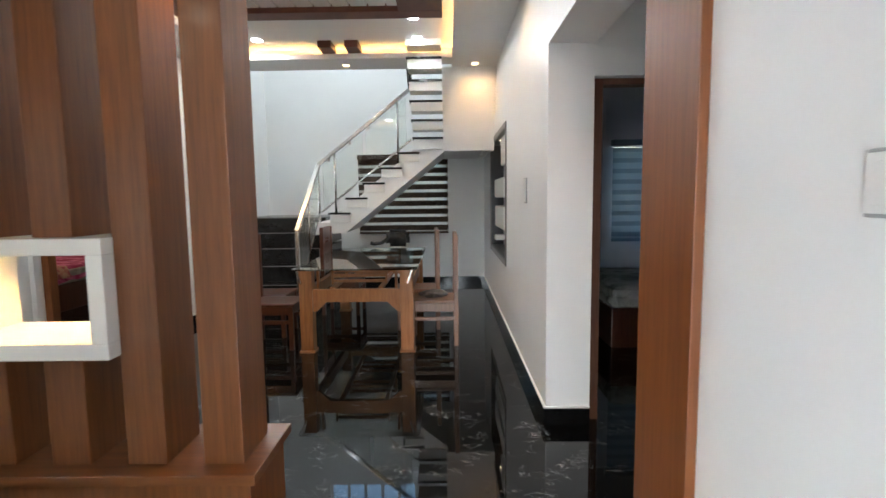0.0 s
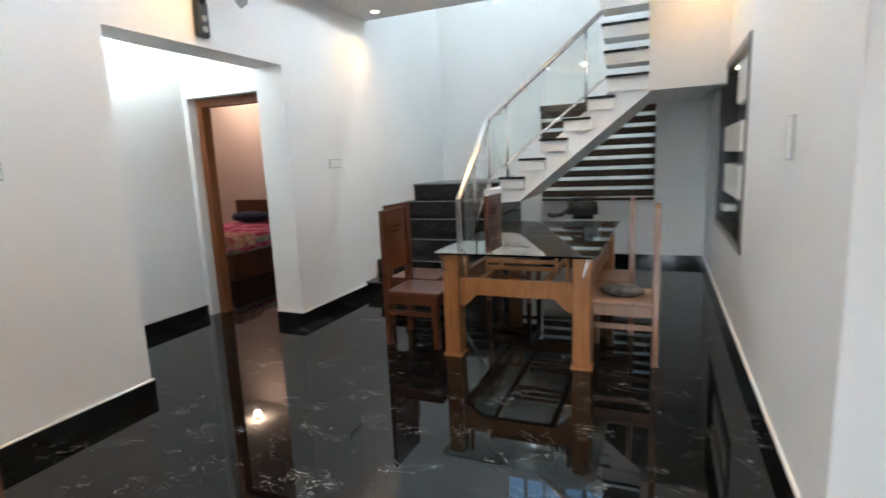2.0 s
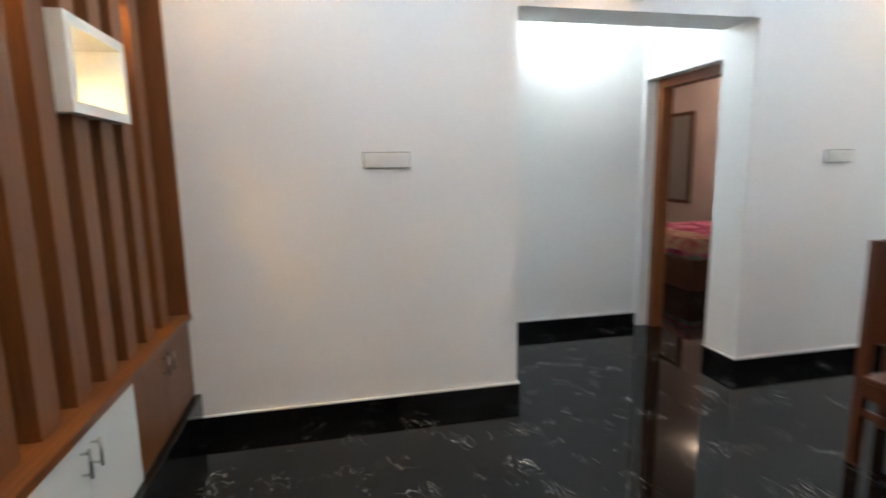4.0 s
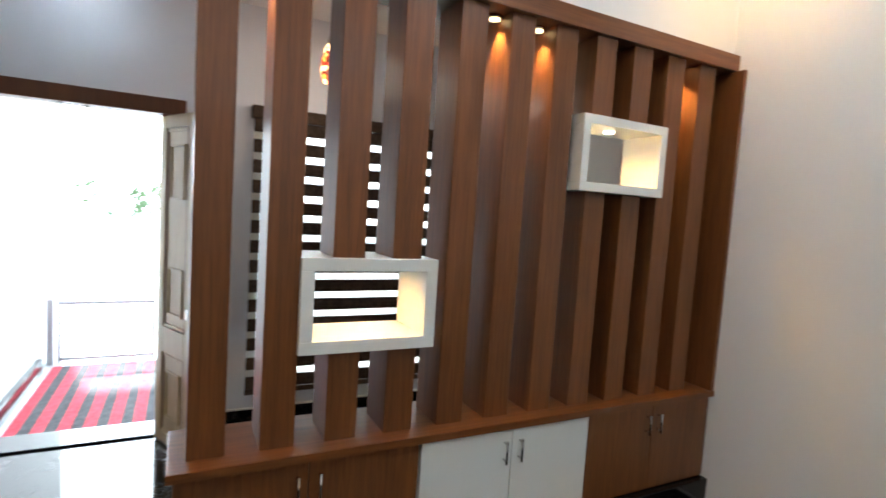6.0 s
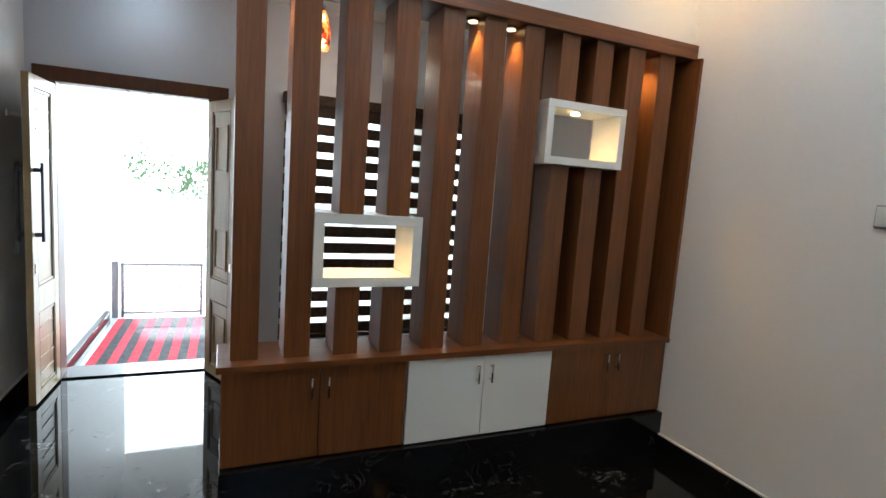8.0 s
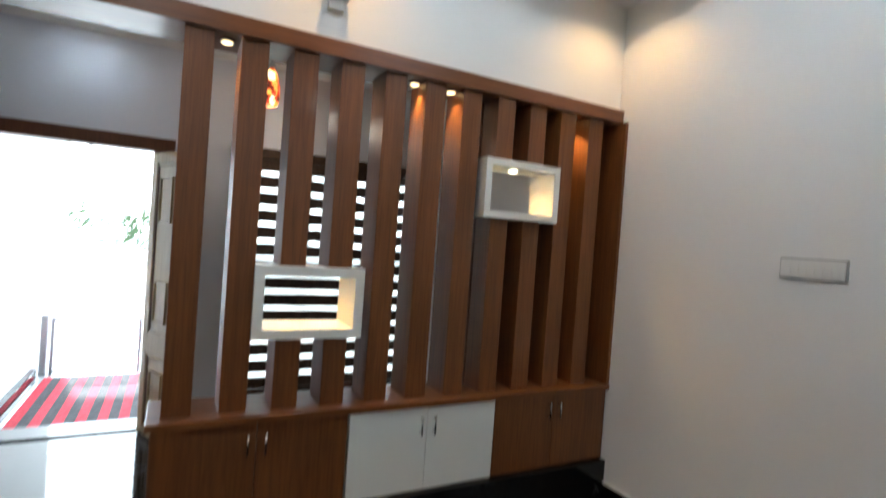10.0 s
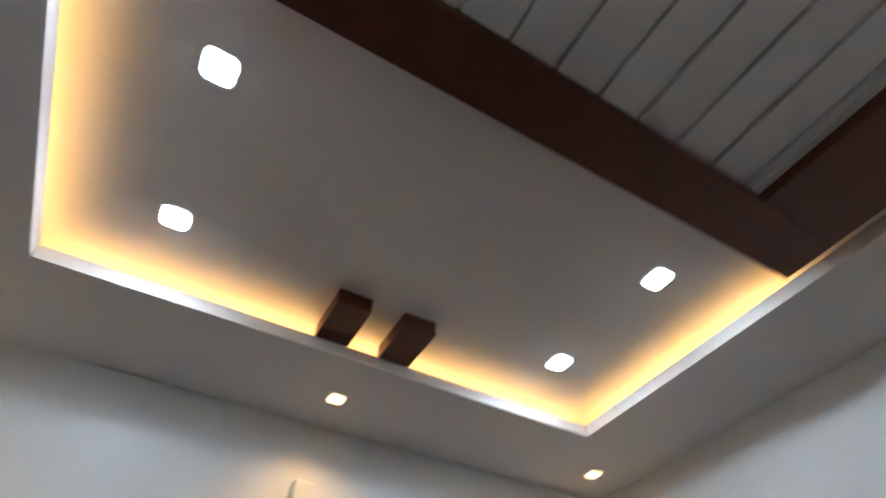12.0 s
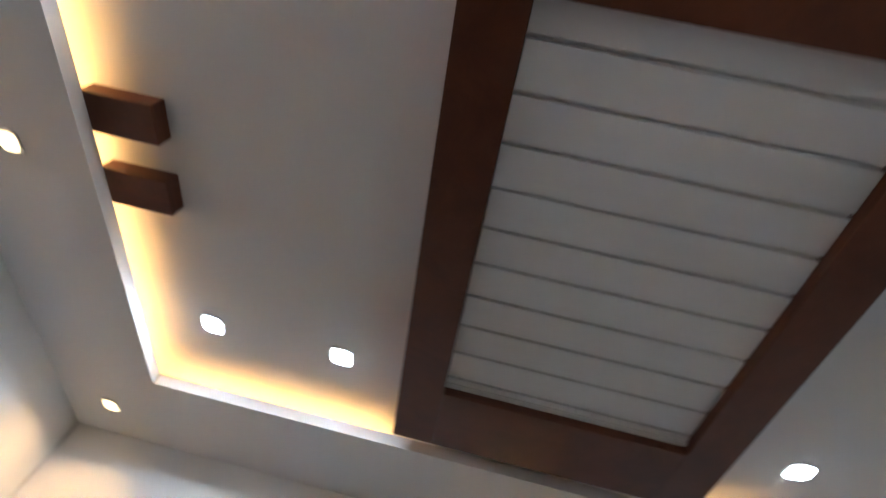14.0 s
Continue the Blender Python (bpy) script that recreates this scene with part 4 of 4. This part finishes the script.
for lo, hi in (((x0, NY0, NZ0), (x1, NY0 + 0.05, NZ1)), ((x0, NY1 - 0.05, NZ0), (x1, NY1, NZ1)),
               ((x0, NY0 + 0.0505, NZ0), (x1, NY1 - 0.0505, NZ0 + 0.05)), ((x0, NY0 + 0.0505, NZ1 - 0.05), (x1, NY1 - 0.0505, NZ1))):
    box("frame_bar", M_FRAME, niche, lo, hi, 0.004)
for y0, y1, z0, z1 in ((5.50, 5.94, 1.74, 2.05), (5.62, 6.72, 1.38, 1.61), (5.62, 6.64, 1.02, 1.28), (6.60, 6.79, 0.835, 0.90)):
    box("shelf_box", M_WHITE, niche, (RX + 0.03, y0, z0), (xb - 0.0125, y1, z1), 0.018)
for y in (5.66, 6.2):
    lathe("lamp", M_LAMP_N, niche, (RX + 0.07, y, zb - 0.020), [(0.024, 0.007), (0.024, 0.0)], 12)


# ---------- front door, living room, porch ----------
df = structure(thing("door_3", (0, FY, 0), "", ""), "open double front door of pale panelled teak in a dark frame", "door")
box("jamb", M_TEAK_D, df, (0.43, FY - 0.13, 0), (0.55, FY + 0.012, 1.92), 0.004)
box("jamb", M_TEAK_D, df, (-0.545, FY - 0.13, 0), (-0.42, FY + 0.012, 1.92), 0.004)
box("head", M_TEAK_D, df, (-0.545, FY - 0.13, 1.9205), (0.55, FY + 0.012, 2.01), 0.004)
box("threshold", M_SKIRT, df, (-0.42, FY - 0.22, -0.02), (0.43, FY + 0.006, 0.032), 0.003)
for x in (-0.06, 0.06):
    box("catch", M_CHROME, df, (x - 0.012, FY - 0.06, 1.905), (x + 0.012, FY - 0.03, 1.9203), 0.002)


def door_leaf(hx, angle, w, mirror):
    """A panelled leaf hung at hx, opened by angle degrees; built along +x from its hinge."""
    leaf = thing("front_door_leaf", (hx, FY + 0.03, 0.0), "pale teak front door leaf with raised panels, standing open", "door leaf", "front door leaves")
    o = Vector((hx, FY + 0.03, 0.0))

    def lb(name, m, a, b, z0, z1, d0, d1, bev, parent=None, label=""):
        a, b = (a, b) if mirror > 0 else (-b, -a)
        return box(name, m, parent or leaf, (o.x + a, o.y + d0, z0), (o.x + b, o.y + d1, z1), bev, label)
    for a, b in ((0, 0.075), (w - 0.075, w)):
        lb("stile", M_DOORWOOD, a, b, 0.036, 1.90, -0.018, 0.018, 0.003)
    for z0, z1 in ((0.036, 0.10), (0.565, 0.715), (1.83, 1.90)):
        lb("rail", M_DOORWOOD, 0.0755, w - 0.0755, z0, z1, -0.018, 0.018, 0.003)
    for z0, z1 in ((0.1005, 0.5645), (0.7155, 1.8295)):
        lb("panel", M_DOORWOOD, 0.0755, w - 0.0755, z0, z1, -0.008, 0.008, 0.0)
        # dark wood on the side mouldings puts the panel's shadow line into colour
        lb("moulding", M_TEAK_D, 0.080, 0.092, z0 + 0.004, z1 - 0.004, -0.015, 0.015, 0.004, None, "moulding coloured dark for the shadow line at the panel")
        lb("moulding", M_TEAK_D, w - 0.092, w - 0.080, z0 + 0.004, z1 - 0.004, -0.015, 0.015, 0.004, None, "moulding coloured dark for the shadow line at the panel")
        for zz in (z0 + 0.012, z1 - 0.012):
            lb("moulding", M_DOORWOOD, 0.0925, w - 0.0925, zz - 0.008, zz + 0.008, -0.016, 0.016, 0.004)
    if mirror > 0:
        for zz in (1.72, 1.61, 1.49, 0.47, 0.38, 0.285, 0.19):
            lb("groove_bead", M_DOORWOOD, 0.101, w - 0.101, zz - 0.006, zz + 0.006, -0.014, 0.014, 0.003)
    else:
        for z0, z1 in ((1.44, 1.74), (0.79, 1.06), (0.19, 0.47)):
            for a, b, c, d in ((0.12, 0.134, z0, z1), (w - 0.134, w - 0.12, z0, z1), (0.1345, w - 0.1345, z0, z0 + 0.014), (0.1345, w - 0.1345, z1 - 0.014, z1)):
                lb("panel_bead", M_DOORWOOD, a, b, c, d, -0.017, 0.017, 0.004)
    for s in ((-1, 1) if mirror > 0 else ()):
        d0, d1 = sorted((s * 0.050, s * 0.066))
        hb = lb("pull_handle", M_DARKMETAL, w - 0.050, w - 0.030, 0.98, 1.42, d0, d1, 0.006, None, "long dark pull handle")
        for zz in (1.02, 1.38):
            d0, d1 = sorted((s * 0.0185, s * 0.050))
            lb("handle_post", M_DARKMETAL, w - 0.047, w - 0.033, zz - 0.012, zz + 0.012, d0, d1, 0.003, hb)
    lb("lock", M_CHROME, w - 0.055, w - 0.025, 0.80, 0.86, -0.024, 0.024, 0.004)
    leaf.rotation_euler = (0, 0, radians(angle))
    return leaf


door_leaf(0.445, 88, 0.42, 1)
door_leaf(-0.435, -66, 0.42, -1)

# pendant lamps
def pendant(x, y, z0):
    p = thing("pendant_lamp", (x, y, z0), "orange mosaic glass pendant lamp, lit", "pendant lamp", "pendant lamps")
    lathe("shade", M_MOSAIC, p, (x, y, z0), [(0.048, 0.0), (0.060, 0.05), (0.058, 0.12), (0.040, 0.19), (0.022, 0.225)], 20)
    lathe("cap", M_CHROME, p, (x, y, z0 + 0.2255), [(0.024, 0.0), (0.022, 0.03), (0.006, 0.045)], 14)
    rod("cord", M_BLACK_P, p, (x, y, z0 + 0.27), (x, y, 2.625), 0.003, "", 8)
    lathe("rose", M_WHITE_P, p, (x, y, 2.610), [(0.04, 0.0), (0.04, 0.019)], 16)
    lamp("pendant_light", "POINT", pose(x, y, z0 - 0.04), E_PENDANT, (1.0, 0.80, 0.60), 0.03)


M_MOSAIC = bpy.data.materials.new("mosaic_glass")
M_MOSAIC.use_nodes = True
nt = M_MOSAIC.node_tree
b = nt.nodes["Principled BSDF"]
vo = nt.nodes.new("ShaderNodeTexVoronoi")
vo.inputs["Scale"].default_value = 38
nt.links.new(coords(nt), vo.inputs["Vector"])
r = nt.nodes.new("ShaderNodeSeparateColor")
nt.links.new(vo.outputs["Color"], r.inputs[0])
col = ramp(nt, r.outputs[0], [(0.0, (0.02, 0.006, 0.003)), (0.45, (0.35, 0.03, 0.01)), (0.7, (0.9, 0.22, 0.03)), (0.9, (1.0, 0.72, 0.30))])
nt.links.new(col, b.inputs["Base Color"])
nt.links.new(col, b.inputs["Emission Color"])
b.inputs["Emission Strength"].default_value = 0.9
b.inputs["Roughness"].default_value = 0.15
pendant(-1.045, 0.35, 2.21)
pendant(-1.275, 0.10, 2.16)

# striped porch mat
mat_ob = thing("striped_mat", (-0.06, -1.4, -0.15), "red and charcoal striped porch mat", "mat")
n = 15
for i in range(n):
    xa = -0.62 + i * (1.08 / n)
    box("stripe", M_RED if i % 2 == 0 else M_CHAR, mat_ob, (xa, -2.45, -0.1495), (xa + 1.08 / n - 0.0008, FY - 0.26, -0.141), 0)

gate = thing("porch_gate", (-0.1, -2.55, -0.15), "low grey tube gate with thin horizontal bars", "gate")
M_GATE, _, _ = mat("grey_gate_paint", (0.30, 0.30, 0.31), 0.4, 0.2)
for x0, x1 in ((-0.33, 0.45), (-1.2, -0.37)):
    g = box("gate_frame", M_GATE, gate, (x0, -2.57, 0.40), (x1, -2.54, 0.43), 0.004)
    box("bottom_rail", M_GATE, gate, (x0, -2.57, -0.12), (x1, -2.54, -0.09), 0.004)
    for x in (x0, x1 - 0.03):
        box("gate_stile", M_GATE, gate, (x, -2.57, -0.15), (x + 0.03, -2.54, 0.3995), 0.004)
    for i in range(8):
        z = -0.05 + i * 0.055
        rod("bar", M_GATE, gate, (x0 + 0.03, -2.555, z), (x1 - 0.03, -2.555, z), 0.005, "", 8)
    for f in (0.3, 0.7):
        xx = x0 + (x1 - x0) * f
        rod("upright", M_GATE, gate, (xx, -2.565, -0.09), (xx, -2.565, 0.40), 0.006, "", 8)
box("gate_post", M_GATE, gate, (0.47, -2.58, -0.15), (0.53, -2.52, 0.45), 0.004)
shoes = tagged(box("porch_skirting", M_SKIRT, None, (0.50, -2.3, -0.1495), (0.549, FY - 0.24, -0.02), 0.006), "dark granite skirting along the porch wall", "skirting")


# ---------- beds ----------
def bed(name, x0, x1, y0, y1, top, spread, label, head_side):
    b = thing(name, ((x0 + x1) / 2, (y0 + y1) / 2, 0), label, "bed")
    box("base", M_CHAIR, b, (x0, y0, FZ), (x1, y1, top - 0.20), 0.01)
    bm = bmesh.new()
    nx, ny = 26, 26
    g = {}
    for i in range(nx + 1):
        for j in range(ny + 1):
            x, y = x0 - 0.02 + (x1 - x0 + 0.04) * i / nx, y0 - 0.02 + (y1 - y0 + 0.04) * j / ny
            e = min(i, nx - i, j, ny - j)
            z = top + 0.012 * noise.noise((x * 5, y * 5, 1)) - (0.16 + 0.04 * noise.noise((x * 9, y * 9, 4)) if e == 0 else 0.015 if e == 1 else 0)
            g[i, j] = bm.verts.new((x, y, z))
    for i in range(nx):
        for j in range(ny):
            f = bm.faces.new((g[i, j], g[i + 1, j], g[i + 1, j + 1], g[i, j + 1]))
            f.smooth = True
    part("bedspread", bm, spread, b)
    box("mattress", M_SHEET, b, (x0 + 0.005, y0 + 0.005, top - 0.1995), (x1 - 0.005, y1 - 0.005, top - 0.03), 0.03)
    if head_side == "y":
        box("headboard", M_CHAIR, b, (x0, y1 + 0.025, FZ), (x1, y1 + 0.075, top + 0.35), 0.01)
    else:
        box("headboard", M_CHAIR, b, (x1 + 0.025, y0, FZ), (x1 + 0.075, y1, top + 0.35), 0.01)
    return b


bed("double_bed", -6.75, -4.85, 6.03, 8.05, 0.56, M_PINK, "wooden bed with a magenta bedspread", "y")
throw = thing("patchwork_throw", (-5.8, 6.25, 0.56), "cream and red patterned throw across the foot of the bed", "throw")
bm = bmesh.new()
g = {}
for i in range(31):
    for j in range(9):
        x, y = -6.79 + 1.98 * i / 30, 5.995 + 0.46 * j / 8 + 0.04 * noise.noise((i * 0.35, 3, 2)) * (j == 8)
        g[i, j] = bm.verts.new((x, y, 0.585 + 0.012 * noise.noise((x * 5, y * 5, 7)) - (0.13 + 0.03 * noise.noise((x * 7, 1, 4)) if j == 0 or i in (0, 30) else 0)))
for i in range(30):
    for j in range(8):
        bm.faces.new((g[i, j], g[i + 1, j], g[i + 1, j + 1], g[i, j + 1])).smooth = True
part("cloth", bm, M_PALE, throw)
pl = thing("navy_pillow", (-6.2, 7.8, 0.57), "navy blue pillow on the bed", "pillow")
blob("pillow_body", M_NAVY, pl, (-6.15, 7.78, 0.66), (0.38, 0.2, 0.09), 5, 0.1)
bed("double_bed", 1.45, 3.2, 4.55, 5.85, 0.58, M_SHEET, "dark wooden bed with a pale floral bedspread", "x")


# ---------- outdoors ----------
def tree(x, y, h, seed):
    rnd = random.Random(seed)
    t = thing("tree", (x, y, -0.6), "leafy green garden tree beyond the porch", "tree", "garden trees")
    rod("trunk", M_BARK, t, (x, y, -0.6), (x, y, -0.6 + h * 0.5), 0.035, "", 10, 0.02)
    for k in range(5):
        a = rnd.uniform(0, 6.28)
        rod("limb", M_BARK, t, (x, y, -0.6 + h * (0.3 + 0.04 * k)), (x + math.cos(a) * h * 0.22, y + math.sin(a) * h * 0.22, -0.6 + h * (0.6 + 0.06 * k)), 0.014, "", 7, 0.005)
    vs, fs = [], []
    for k in range(15):
        a, e, rr = rnd.uniform(0, 6.28), rnd.uniform(-0.6, 1), rnd.uniform(0.1, 0.34) * h
        c = Vector((x + rr * math.cos(a), y + rr * math.sin(a), -0.6 + h * 0.68 + e * h * 0.26))
        for _ in range(26):
            d = Vector((rnd.gauss(0, 1), rnd.gauss(0, 1), rnd.gauss(0, 0.8))) * h * 0.055
            u = Vector((rnd.gauss(0, 1), rnd.gauss(0, 1), rnd.gauss(0, 1))).normalized()
            w = u.orthogonal().normalized()
            s = rnd.uniform(0.06, 0.11)
            p = c + d
            i = len(vs)
            vs += [p - u * s, p + w * s * 0.4, p + u * s, p - w * s * 0.4]
            fs.append((i, i + 1, i + 2, i + 3))
    o = origin(t)
    me = bpy.data.meshes.new("crown")
    me.from_pydata([tuple(v - o) for v in vs], [], fs)
    me.materials.append(M_LEAF)
    cr = new("crown", me)
    cr.parent = t


for x, y, h, s in ((0.75, -13.5, 2.6, 1), (2.4, -15, 3.0, 2), (-0.5, -14, 2.5, 3), (-1.7, -16, 2.9, 6), (-2.0, 16, 6.0, 4), (1.5, 18, 6.5, 5)):
    tree(x, y, h, s)

bw = structure(thing("window_5", (-8.0, BY - 0.03, 0.72), "", ""), "dark framed bedroom window with a grey blind", "window")
for lo, hi in (((-8.36, BY - 0.04, 0.72), (-8.30, BY - 0.001, 2.25)), ((-7.80, BY - 0.04, 0.72), (-7.74, BY - 0.001, 2.25)),
               ((-8.2995, BY - 0.04, 0.72), (-7.8005, BY - 0.001, 0.78)), ((-8.2995, BY - 0.04, 2.19), (-7.8005, BY - 0.001, 2.25))):
    box("window_frame", M_TEAK_D, bw, lo, hi, 0.004)
box("blind", M_GREY_P, bw, (-8.2995, BY - 0.02, 0.781), (-7.8005, BY - 0.010, 2.189), 0)

# unseen wall, added to hold back daylight behind the back window
structure(box("boundary_wall", paint("beige_dimming_wall_paint", (0.60, 0.54, 0.44), 0.8, 0.2), None, (-6, BY + 1.6, -0.6), (5, BY + 1.8, 2.1), 0), "added beige wall that dims the back window", "wall")
# added glowing sheet: whitens the doorway view and its reflection in the floor
structure(box("backdrop", glow("sky_sheet_glow", (0.95, 0.98, 1.0), 3.3), None, (-70, -61, -0.6), (70, -60.9, 45), 0), "added glowing sheet standing in for bright sky beyond the garden", "backdrop")
